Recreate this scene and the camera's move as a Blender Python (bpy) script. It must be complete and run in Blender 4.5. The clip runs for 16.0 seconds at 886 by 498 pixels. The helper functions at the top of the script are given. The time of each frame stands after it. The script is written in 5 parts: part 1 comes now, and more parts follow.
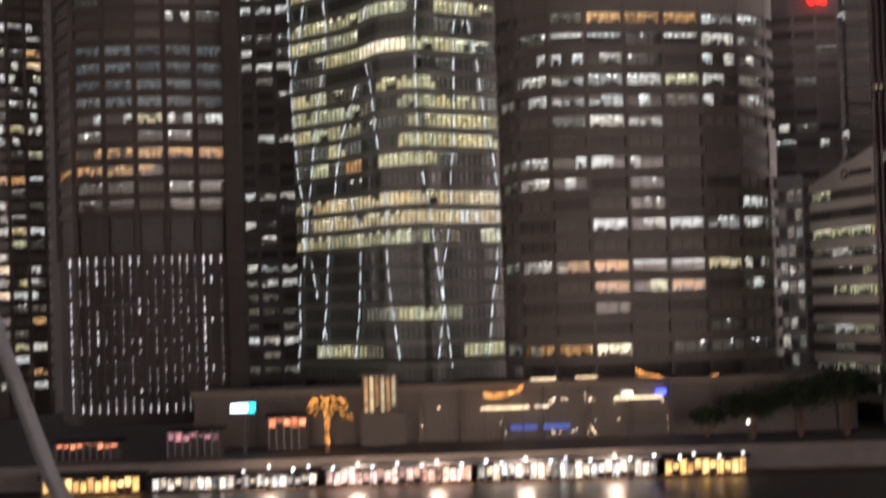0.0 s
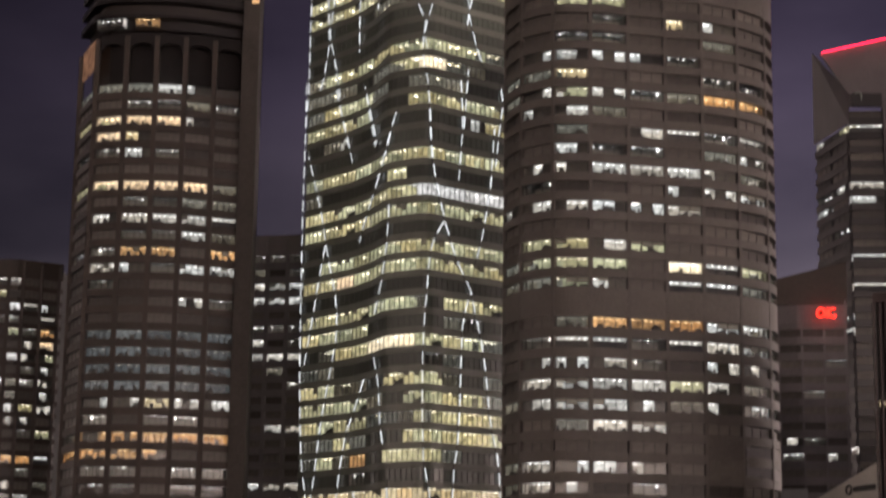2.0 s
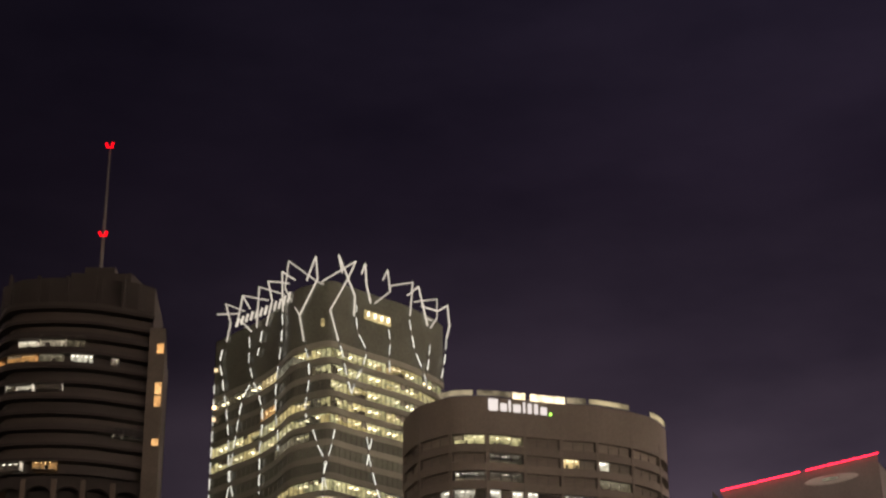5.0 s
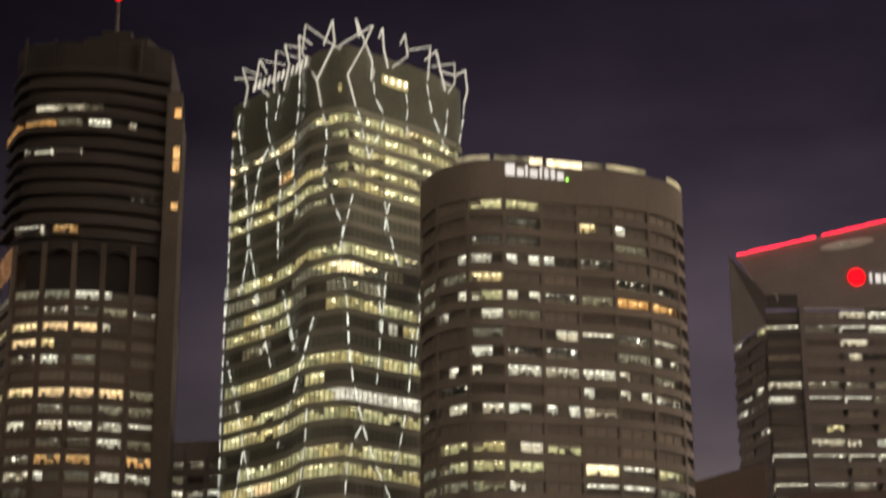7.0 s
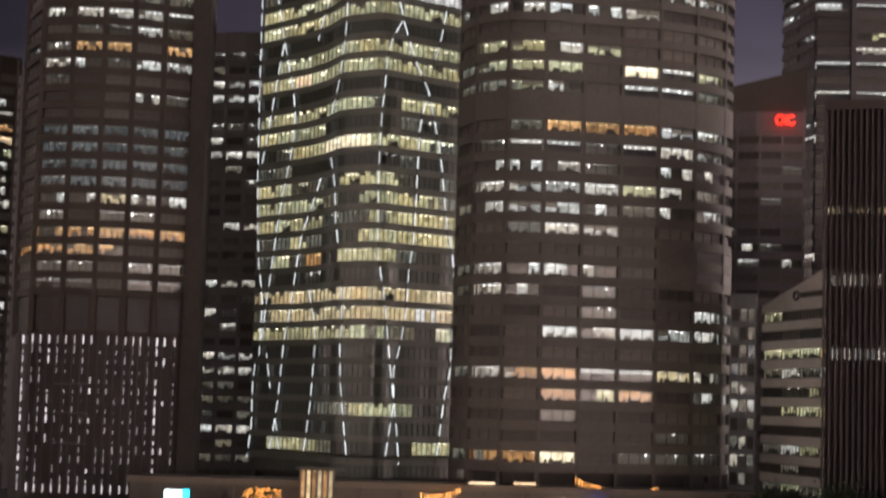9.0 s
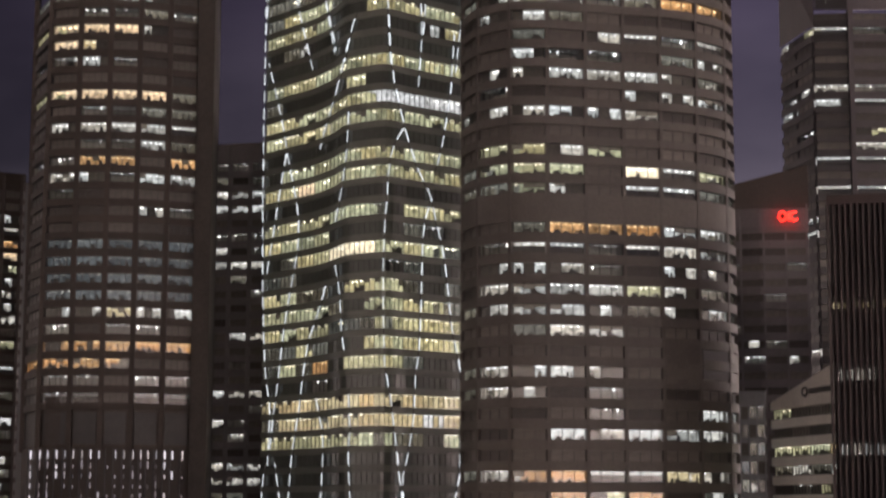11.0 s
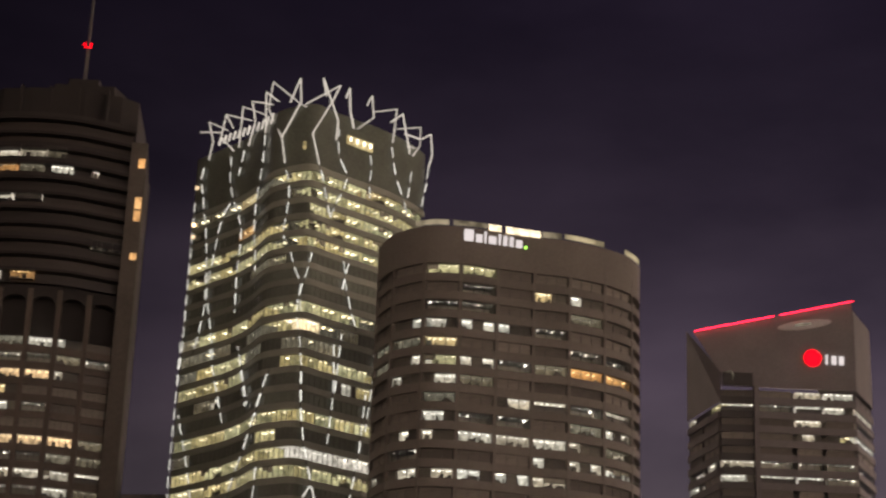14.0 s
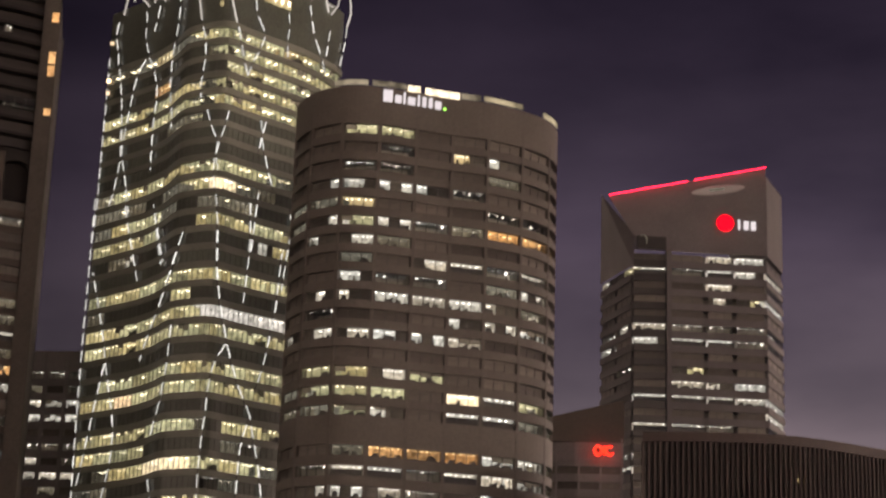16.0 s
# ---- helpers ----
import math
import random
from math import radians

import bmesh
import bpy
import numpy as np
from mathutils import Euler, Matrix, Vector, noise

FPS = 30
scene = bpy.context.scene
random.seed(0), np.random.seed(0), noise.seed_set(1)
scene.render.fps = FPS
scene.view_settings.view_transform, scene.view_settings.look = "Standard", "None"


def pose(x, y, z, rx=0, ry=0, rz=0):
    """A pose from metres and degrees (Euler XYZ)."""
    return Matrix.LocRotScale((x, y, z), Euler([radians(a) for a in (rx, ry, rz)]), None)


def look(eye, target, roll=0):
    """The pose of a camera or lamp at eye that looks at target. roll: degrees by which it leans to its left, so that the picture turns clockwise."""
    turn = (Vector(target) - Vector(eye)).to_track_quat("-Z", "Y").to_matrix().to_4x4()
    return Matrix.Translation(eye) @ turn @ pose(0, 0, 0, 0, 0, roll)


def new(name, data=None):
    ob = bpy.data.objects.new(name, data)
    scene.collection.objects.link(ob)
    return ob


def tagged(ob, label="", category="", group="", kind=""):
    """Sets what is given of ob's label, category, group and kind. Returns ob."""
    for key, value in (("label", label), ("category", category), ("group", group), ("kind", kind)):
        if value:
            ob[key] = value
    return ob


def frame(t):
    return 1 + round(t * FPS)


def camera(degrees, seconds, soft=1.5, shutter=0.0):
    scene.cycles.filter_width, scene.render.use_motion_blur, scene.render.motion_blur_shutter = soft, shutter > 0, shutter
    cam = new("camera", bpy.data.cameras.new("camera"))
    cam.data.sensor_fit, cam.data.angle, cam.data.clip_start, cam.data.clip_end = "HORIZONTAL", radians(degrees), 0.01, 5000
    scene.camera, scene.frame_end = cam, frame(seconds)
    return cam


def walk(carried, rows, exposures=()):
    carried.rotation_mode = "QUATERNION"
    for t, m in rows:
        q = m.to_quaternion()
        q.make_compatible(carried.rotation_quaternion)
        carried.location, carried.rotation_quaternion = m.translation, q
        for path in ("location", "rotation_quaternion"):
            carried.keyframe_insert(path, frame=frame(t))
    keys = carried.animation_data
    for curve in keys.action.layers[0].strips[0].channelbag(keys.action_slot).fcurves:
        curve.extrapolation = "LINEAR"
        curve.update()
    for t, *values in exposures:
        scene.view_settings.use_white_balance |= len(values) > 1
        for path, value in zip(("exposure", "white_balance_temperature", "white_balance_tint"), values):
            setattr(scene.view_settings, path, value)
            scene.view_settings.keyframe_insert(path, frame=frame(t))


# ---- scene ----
EYE = 24.0
cam = camera(27.52, 16.0, 2.4, 0.5)
# seconds, sideways drift in metres, heading to the left, tilt up, lean
PATH = [
    (0, -0.00, 0.062, 1.694, -1.805), (0.1, 0.00, -0.138, 2.574, -1.655), (0.2, 0.00, -0.183, 3.094, -1.505),
    (0.3, 0.00, -0.193, 3.394, -1.355), (0.5, 0.79, -0.106, 3.924, -1.037), (1, 1.96, 0.398, 6.301, -0.098),
    (1.5, 2.62, 0.694, 8.786, 0.486), (2, 3.15, 0.663, 11.087, 0.778), (2.5, 3.58, 0.320, 13.818, 0.720),
    (3, 4.00, -0.220, 16.024, 0.700), (3.5, 4.45, -1.038, 18.778, 0.542), (4, 4.95, -1.518, 21.075, 0.278),
    (4.2, 5.03, -1.709, 22.138, 0.113), (4.7, 5.27, -2.125, 24.155, -0.306), (5.2, 5.28, -2.383, 25.178, -0.791),
    (5.8, 5.27, -2.413, 24.612, -1.132), (6.3, 5.44, -2.147, 22.244, -0.938), (6.5, 5.65, -1.969, 21.263, -0.791),
    (7, 5.91, -1.562, 17.546, -0.242), (7.5, 6.32, -1.215, 14.176, 0.443), (8, 6.73, -0.830, 11.271, 1.064),
    (8.5, 7.03, -0.410, 7.245, 1.734), (8.7, 7.10, -0.347, 6.399, 1.687), (9.2, 7.36, -0.112, 4.160, 1.560),
    (9.75, 7.59, -0.033, 3.958, 0.925), (10.3, 7.73, -0.020, 5.351, 0.465), (10.8, 7.74, 0.041, 7.469, 0.205),
    (11, 7.79, 0.080, 8.139, 0.180), (11.5, 7.65, 0.205, 10.882, -0.284), (12, 7.51, 0.033, 12.769, -0.178),
    (12.5, 7.59, -0.224, 15.445, 0.168), (13, 7.44, -0.587, 17.511, 0.727), (13.5, 7.78, -1.358, 18.840, 1.424),
    (14, 7.92, -2.610, 19.581, 2.029), (14.5, 7.76, -4.476, 19.626, 2.095), (15, 7.57, -5.592, 18.552, 2.049),
    (15.5, 7.22, -6.102, 16.723, 1.968), (16, 7.07, -5.634, 15.271, 1.895),
]


def aim(x, yaw, pitch, roll):
    a, b = radians(yaw), radians(pitch)
    eye = Vector((x, 0, EYE))
    return look(eye, eye + Vector((-math.sin(a) * math.cos(b), math.cos(a) * math.cos(b), math.sin(b))), roll)


walk(cam, [(t, aim(x, yaw, pitch, roll)) for t, x, yaw, pitch, roll in PATH], ((0.0, 1.3, 6000, 14), (1.5, 1.28, 6100, 14), (2.5, 1.32, 6400, 15), (3.5, 1.3, 6800, 14), (4.2, 1.3, 7000, 14), (6.5, 1.45, 8100, 1), (7.0, 1.36, 7500, 5), (7.5, 1.3, 7000, 9), (8.5, 1.25, 6300, 13), (11.0, 1.25, 6050, 14), (12.0, 1.25, 6300, 13), (13.0, 1.25, 6900, 12), (14.0, 1.2, 7200, 12), (15.0, 1.2, 7400, 14), (16.0, 1.3, 7000, 15)))

# ---- night sky: extra-bright low band to light the facades, deep violet blue overhead, thin cloud ----
world = bpy.data.worlds.new("night_sky")
scene.world = world
world.use_nodes = True
wn, wl = world.node_tree.nodes, world.node_tree.links
wn.clear()
w_out, w_bg = wn.new("ShaderNodeOutputWorld"), wn.new("ShaderNodeBackground")
w_co, w_sep = wn.new("ShaderNodeTexCoord"), wn.new("ShaderNodeSeparateXYZ")
w_ramp, w_noise, w_mix, w_map = wn.new("ShaderNodeValToRGB"), wn.new("ShaderNodeTexNoise"), wn.new("ShaderNodeMix"), wn.new("ShaderNodeMapping")
w_map.inputs["Scale"].default_value = (1.0, 1.0, 2.6)
w_noise.inputs["Scale"].default_value, w_noise.inputs["Detail"].default_value = 5.0, 5.0
w_mix.data_type, w_mix.blend_type = "RGBA", "MULTIPLY"
w_mix.inputs["Factor"].default_value = 1.0
w_cr = wn.new("ShaderNodeValToRGB")
w_cr.color_ramp.elements[0].color, w_cr.color_ramp.elements[1].color = (0.62, 0.62, 0.66, 1), (1.4, 1.38, 1.32, 1)
w_cr.color_ramp.elements[0].position, w_cr.color_ramp.elements[1].position = 0.3, 0.72
# low stops raised far above a night sky's glow, added to light the facades
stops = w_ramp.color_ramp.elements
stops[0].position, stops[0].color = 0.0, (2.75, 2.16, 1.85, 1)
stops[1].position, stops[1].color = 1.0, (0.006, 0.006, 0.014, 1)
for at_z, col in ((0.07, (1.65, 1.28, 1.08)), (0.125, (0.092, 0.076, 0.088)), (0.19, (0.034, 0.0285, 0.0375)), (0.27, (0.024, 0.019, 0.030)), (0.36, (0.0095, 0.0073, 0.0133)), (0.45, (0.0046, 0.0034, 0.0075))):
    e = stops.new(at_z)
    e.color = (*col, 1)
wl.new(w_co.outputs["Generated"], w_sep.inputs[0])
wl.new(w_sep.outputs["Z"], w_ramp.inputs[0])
wl.new(w_co.outputs["Generated"], w_map.inputs[0])
wl.new(w_map.outputs[0], w_noise.inputs["Vector"])
wl.new(w_noise.outputs["Fac"], w_cr.inputs[0])
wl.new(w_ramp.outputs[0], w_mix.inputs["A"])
wl.new(w_cr.outputs[0], w_mix.inputs["B"])
# sky strength ramps with x, dimmer left and stronger right, tuned to the view
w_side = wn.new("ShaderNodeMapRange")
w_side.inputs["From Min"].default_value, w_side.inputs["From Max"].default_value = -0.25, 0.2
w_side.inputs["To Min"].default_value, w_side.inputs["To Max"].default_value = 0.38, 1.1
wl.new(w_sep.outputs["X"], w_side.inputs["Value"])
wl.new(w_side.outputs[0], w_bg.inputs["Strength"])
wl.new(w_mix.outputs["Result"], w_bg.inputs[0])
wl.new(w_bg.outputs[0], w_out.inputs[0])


# ---- materials ----
def surface(name, colour, rough=0.7, metal=0.0, grain=0.25, scale=0.6, bump=0.15, spec=0.5, random_tone=0.0):
    """A plain surface with stains at two scales, fine relief, and a tone of its own for each object."""
    m = bpy.data.materials.new(name)
    m.use_nodes = True
    n, l = m.node_tree.nodes, m.node_tree.links
    b = n["Principled BSDF"]
    b.inputs["Roughness"].default_value, b.inputs["Metallic"].default_value = rough, metal
    b.inputs["Specular IOR Level"].default_value = spec
    co, big, small, add, ramp = n.new("ShaderNodeTexCoord"), n.new("ShaderNodeTexNoise"), n.new("ShaderNodeTexNoise"), n.new("ShaderNodeMath"), n.new("ShaderNodeMapRange")
    big.inputs["Scale"].default_value, big.inputs["Detail"].default_value = scale * 0.25, 4
    small.inputs["Scale"].default_value, small.inputs["Detail"].default_value = scale * 4, 6
    l.new(co.outputs["Object"], big.inputs["Vector"])
    l.new(co.outputs["Object"], small.inputs["Vector"])
    l.new(big.outputs["Fac"], add.inputs[0])
    l.new(small.outputs["Fac"], add.inputs[1])
    ramp.inputs["From Min"].default_value, ramp.inputs["From Max"].default_value = 0.6, 1.4
    ramp.inputs["To Min"].default_value, ramp.inputs["To Max"].default_value = 1 - grain, 1 + grain
    l.new(add.outputs[0], ramp.inputs["Value"])
    tone = n.new("ShaderNodeVectorMath")
    tone.operation = "SCALE"
    tone.inputs[0].default_value = colour
    if random_tone:
        info, var, mul = n.new("ShaderNodeObjectInfo"), n.new("ShaderNodeMapRange"), n.new("ShaderNodeMath")
        var.inputs["To Min"].default_value, var.inputs["To Max"].default_value = 1 - random_tone, 1 + random_tone
        mul.operation = "MULTIPLY"
        l.new(info.outputs["Random"], var.inputs["Value"])
        l.new(var.outputs[0], mul.inputs[0])
        l.new(ramp.outputs[0], mul.inputs[1])
        l.new(mul.outputs[0], tone.inputs["Scale"])
    else:
        l.new(ramp.outputs[0], tone.inputs["Scale"])
    l.new(tone.outputs[0], b.inputs["Base Color"])
    if bump:
        bp = n.new("ShaderNodeBump")
        bp.inputs["Strength"].default_value, bp.inputs["Distance"].default_value = bump, 0.05
        l.new(small.outputs["Fac"], bp.inputs["Height"])
        l.new(bp.outputs[0], b.inputs["Normal"])
    return m


def glow(name, colour, strength, spread=0.35, tint=0.0, grain=0.0, grain_scale=1.2, far=True):
    """A glowing surface, lamp or not: colour times strength, varied from object to object by spread and towards orange
    by tint, and patchy by grain.
    """
    m = bpy.data.materials.new(name)
    m.use_nodes = True
    n, l = m.node_tree.nodes, m.node_tree.links
    n.clear()
    out, em, info = n.new("ShaderNodeOutputMaterial"), n.new("ShaderNodeEmission"), n.new("ShaderNodeObjectInfo")
    var = n.new("ShaderNodeMapRange")
    var.inputs["To Min"].default_value, var.inputs["To Max"].default_value = strength * (1 - spread), strength * (1 + spread)
    l.new(info.outputs["Random"], var.inputs["Value"])
    last = var.outputs[0]
    if grain:
        co, nz, mr, mul = n.new("ShaderNodeTexCoord"), n.new("ShaderNodeTexNoise"), n.new("ShaderNodeMapRange"), n.new("ShaderNodeMath")
        geo = n.new("ShaderNodeNewGeometry")
        nz.inputs["Scale"].default_value, nz.inputs["Detail"].default_value = grain_scale, 3
        l.new(geo.outputs["Position"], nz.inputs["Vector"])
        mr.inputs["From Min"].default_value, mr.inputs["From Max"].default_value = 0.3, 0.7
        mr.inputs["To Min"].default_value, mr.inputs["To Max"].default_value = 1 - grain, 1 + grain
        l.new(nz.outputs["Fac"], mr.inputs["Value"])
        mul.operation = "MULTIPLY"
        l.new(last, mul.inputs[0])
        l.new(mr.outputs[0], mul.inputs[1])
        last = mul.outputs[0]
    l.new(last, em.inputs["Strength"])
    if tint:
        hue, frac, mix = n.new("ShaderNodeMath"), n.new("ShaderNodeMath"), n.new("ShaderNodeMix")
        hue.operation, frac.operation = "MULTIPLY", "FRACT"
        hue.inputs[1].default_value = 7.31
        l.new(info.outputs["Random"], hue.inputs[0])
        l.new(hue.outputs[0], frac.inputs[0])
        mix.data_type = "RGBA"
        mix.inputs["A"].default_value = (*colour, 1)
        mix.inputs["B"].default_value = (colour[0] * (1 + 0.25 * tint), colour[1] * (1 - 0.15 * tint), colour[2] * (1 - 0.55 * tint), 1)
        l.new(frac.outputs[0], mix.inputs["Factor"])
        l.new(mix.outputs["Result"], em.inputs["Color"])
    else:
        em.inputs["Color"].default_value = (*colour, 1)
    l.new(em.outputs[0], out.inputs["Surface"])
    if far:
        m.cycles.emission_sampling = "NONE"
    return m


def pane_glass(name):
    m = bpy.data.materials.new(name)
    m.use_nodes = True
    n, l = m.node_tree.nodes, m.node_tree.links
    n.clear()
    out, mix, tr, gl, fr = n.new("ShaderNodeOutputMaterial"), n.new("ShaderNodeMixShader"), n.new("ShaderNodeBsdfTransparent"), n.new("ShaderNodeBsdfGlossy"), n.new("ShaderNodeLayerWeight")
    tr.inputs["Color"].default_value = (0.95, 0.97, 0.95, 1)
    gl.inputs["Roughness"].default_value = 0.06
    power, gain = n.new("ShaderNodeMath"), n.new("ShaderNodeMath")
    power.operation, gain.operation = "POWER", "MULTIPLY_ADD"
    power.inputs[1].default_value, gain.inputs[1].default_value, gain.inputs[2].default_value = 4.0, 0.5, 0.03
    l.new(fr.outputs["Facing"], power.inputs[0])
    l.new(power.outputs[0], gain.inputs[0])
    l.new(gain.outputs[0], mix.inputs[0])
    l.new(tr.outputs[0], mix.inputs[1])
    l.new(gl.outputs[0], mix.inputs[2])
    l.new(mix.outputs[0], out.inputs["Surface"])
    return m


CONCRETE = surface("warm_grey_concrete", (0.22, 0.19, 0.155), 0.85, grain=0.22, scale=0.5)
GRANITE = surface("brown_granite_cladding", (0.130, 0.116, 0.098), 0.5, grain=0.2, scale=0.5, random_tone=0.12)
BROWN = surface("dark_brown_cladding", (0.068, 0.053, 0.041), 0.55, grain=0.25, scale=0.5, random_tone=0.15)
SPANDREL = surface("dark_green_grey_spandrel", (0.225, 0.24, 0.195), 0.35, grain=0.2, scale=0.7, random_tone=0.15)
FIG_GLASS = surface("grey_green_reflective_glass", (0.15, 0.168, 0.138), 0.22, grain=0.25, scale=0.5, bump=0.02, spec=0.6, random_tone=0.2)
NEAR_BLACK = surface("near_black_glass", (0.026, 0.021, 0.018), 0.3, grain=0.3, scale=0.6, bump=0.02, random_tone=0.4)
FIN_WALL = surface("board_marked_concrete", (0.088, 0.078, 0.067), 0.85, grain=0.25, scale=0.5)
CORE = surface("dark_core", (0.09, 0.085, 0.078), 0.8, grain=0.2)
DARK_GLASS = surface("dark_window_glass", (0.14, 0.128, 0.11), 0.35, grain=0.3, scale=0.8, bump=0.02, spec=0.3, random_tone=0.5)
METAL = surface("grey_painted_metal", (0.30, 0.31, 0.31), 0.45, 0.3, grain=0.15, scale=2)
DARK_METAL = surface("dark_metal", (0.09, 0.088, 0.085), 0.5, 0.3, grain=0.2, scale=2)
LIT_RECESS_GREY = surface("pale_grey_for_lit_recess", (0.42, 0.41, 0.40), 0.6, grain=0.14, scale=0.4, random_tone=0.06)
HEAD_PANEL = surface("dark_grey_facade_panel", (0.125, 0.112, 0.112), 0.55, grain=0.2, scale=0.5, random_tone=0.1)
GREY_PANEL = surface("grey_facade_panel", (0.19, 0.175, 0.175), 0.55, grain=0.2, scale=0.5, random_tone=0.1)
WHITE_BAND = surface("white_render_band", (0.78, 0.76, 0.70), 0.8, grain=0.18, scale=0.5, random_tone=0.06)
FIN = surface("dark_red_brown_fin", (0.070, 0.048, 0.042), 0.5, grain=0.3, scale=0.6, random_tone=0.2)
PAVING = surface("grey_paving", (0.24, 0.22, 0.20), 0.8, grain=0.25, scale=1.5)
ROOFING = surface("dark_roofing", (0.018, 0.015, 0.014), 0.85, grain=0.3, scale=0.8)
TIMBER = surface("weathered_timber", (0.17, 0.12, 0.08), 0.8, grain=0.3, scale=2)
BARK = surface("palm_bark", (0.16, 0.11, 0.07), 0.9, grain=0.35, scale=4, bump=0.5)
LEAF = surface("dark_green_leaf", (0.045, 0.07, 0.03), 0.6, grain=0.4, scale=3, random_tone=0.3)
ROOM_WALL = surface("dim_office_wall", (0.42, 0.40, 0.36), 0.9, grain=0.25, scale=1.0, bump=0, random_tone=0.2)
ROOM_FLOOR = surface("office_carpet", (0.16, 0.15, 0.14), 0.95, grain=0.2, bump=0)
FURNITURE = surface("office_furniture", (0.12, 0.11, 0.10), 0.7, grain=0.3, bump=0, random_tone=0.4)
BLIND = surface("fabric_blind", (0.5, 0.48, 0.42), 0.9, grain=0.15, bump=0, random_tone=0.15)
GLASS = pane_glass("clear_glass")
# ceilings of the lit offices: they glow themselves in place of lamp light, by colour
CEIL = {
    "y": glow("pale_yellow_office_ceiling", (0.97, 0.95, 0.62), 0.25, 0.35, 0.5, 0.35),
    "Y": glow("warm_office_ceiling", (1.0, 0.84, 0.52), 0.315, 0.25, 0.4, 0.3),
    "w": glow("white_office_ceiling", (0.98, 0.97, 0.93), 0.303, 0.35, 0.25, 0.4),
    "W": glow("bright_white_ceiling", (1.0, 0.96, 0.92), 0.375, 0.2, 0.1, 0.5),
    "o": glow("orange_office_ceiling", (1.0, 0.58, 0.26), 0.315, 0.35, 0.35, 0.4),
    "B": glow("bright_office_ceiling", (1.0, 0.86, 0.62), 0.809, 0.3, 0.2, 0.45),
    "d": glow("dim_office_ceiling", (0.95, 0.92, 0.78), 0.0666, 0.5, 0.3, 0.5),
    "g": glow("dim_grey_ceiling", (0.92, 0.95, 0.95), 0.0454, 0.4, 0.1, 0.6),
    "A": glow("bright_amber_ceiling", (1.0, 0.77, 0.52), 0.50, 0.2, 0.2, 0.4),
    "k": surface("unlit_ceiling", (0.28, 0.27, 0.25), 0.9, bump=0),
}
# walls that glow themselves, lamp light put into them, a little weaker than the ceilings
WALL_GLOW = {
    "y": glow("pale_yellow_glowing_wall", (0.96, 0.93, 0.58), 0.19, 0.4, 0.5, 0.6, 0.9),
    "Y": glow("warm_glowing_wall", (1.0, 0.80, 0.47), 0.242, 0.3, 0.4, 0.5, 0.9),
    "w": glow("white_glowing_wall", (0.98, 0.96, 0.90), 0.218, 0.4, 0.35, 0.65, 0.9),
    "W": glow("bright_white_glowing_wall", (1.0, 0.95, 0.92), 0.333, 0.2, 0.1, 0.6, 0.9),
    "o": glow("orange_glowing_wall", (1.0, 0.55, 0.24), 0.218, 0.4, 0.4, 0.65, 0.9),
    "B": glow("bright_glowing_wall", (1.0, 0.82, 0.56), 0.605, 0.3, 0.2, 0.5, 0.9),
    "A": glow("bright_amber_glowing_wall", (1.0, 0.71, 0.45), 0.375, 0.2, 0.2, 0.6, 0.9),
    "d": glow("dim_glowing_wall", (0.95, 0.90, 0.74), 0.0514, 0.6, 0.4, 0.7, 0.9),
    "g": glow("dim_grey_glowing_wall", (0.92, 0.95, 0.95), 0.0454, 0.4, 0.1, 0.6, 0.9),
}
LAMP = {
    "y": glow("ceiling_lamp_yellow", (1.0, 0.92, 0.70), 1.57, 0.5, 0.3),
    "w": glow("ceiling_lamp_white", (1.0, 0.98, 0.95), 1.44, 0.5, 0.2),
    "o": glow("ceiling_lamp_orange", (1.0, 0.70, 0.38), 1.44, 0.5, 0.3),
    "d": glow("ceiling_lamp_dim", (1.0, 0.95, 0.85), 0.484, 0.6, 0.4),
}
DULL = glow("dull_orange_window", (1.0, 0.5, 0.28), 0.075, 0.1, 0, 0.6, 0.6)
SLIT = glow("faint_slit_light", (1.0, 0.84, 0.86), 0.10, 0.7, 0.2)
SLIT_BRIGHT = glow("slit_light", (1.0, 0.90, 0.90), 0.30, 0.6, 0.2)
LED = glow("white_led_line", (0.97, 1.0, 0.96), 0.46, 0.3)
LED_CROWN = glow("white_led_crown", (1.0, 0.95, 0.88), 0.30, 0.2)
PARAPET = glow("parapet_glow", (1.0, 0.86, 0.62), 0.13, 0.1, 0, 0.7, 0.25)
PARAPET_MID = glow("parapet_glow_amber", (1.0, 0.85, 0.55), 0.22, 0.1, 0, 0.6, 0.25)
ORANGE_SIGN = glow("orange_red_sign", (1.0, 0.018, 0.008), 2.4, 0.05, far=False)
RED = glow("red_light", (1.0, 0.004, 0.012), 1.2, 0.1, far=False)
RED_LINE = glow("red_roof_line", (1.0, 0.012, 0.04), 4.0, 0.05, far=False)
WHITE_SIGN = glow("white_sign", (1.0, 0.95, 1.0), 0.33, 0.05)
GREEN = glow("green_sign_dot", (0.35, 1.0, 0.12), 1.0, 0.05)
WARM_SIGN = glow("warm_sign_light", (1.0, 0.72, 0.42), 0.75, 0.3, 0.2, 0.3)
SCREEN = glow("screen_white", (0.85, 1.0, 1.0), 1.6, 0.05, far=False)
CYAN = glow("screen_cyan", (0.05, 0.75, 1.0), 1.6, 0.05)
BLUE = glow("blue_lamp", (0.08, 0.10, 1.0), 1.6, 0.2)
BLUE_DIM = glow("dim_blue_strip", (0.25, 0.30, 0.85), 0.22, 0.2)
PINK = glow("salmon_shopfront", (1.0, 0.62, 0.50), 0.6, 0.7, 0.5, 0.8, 1.2)
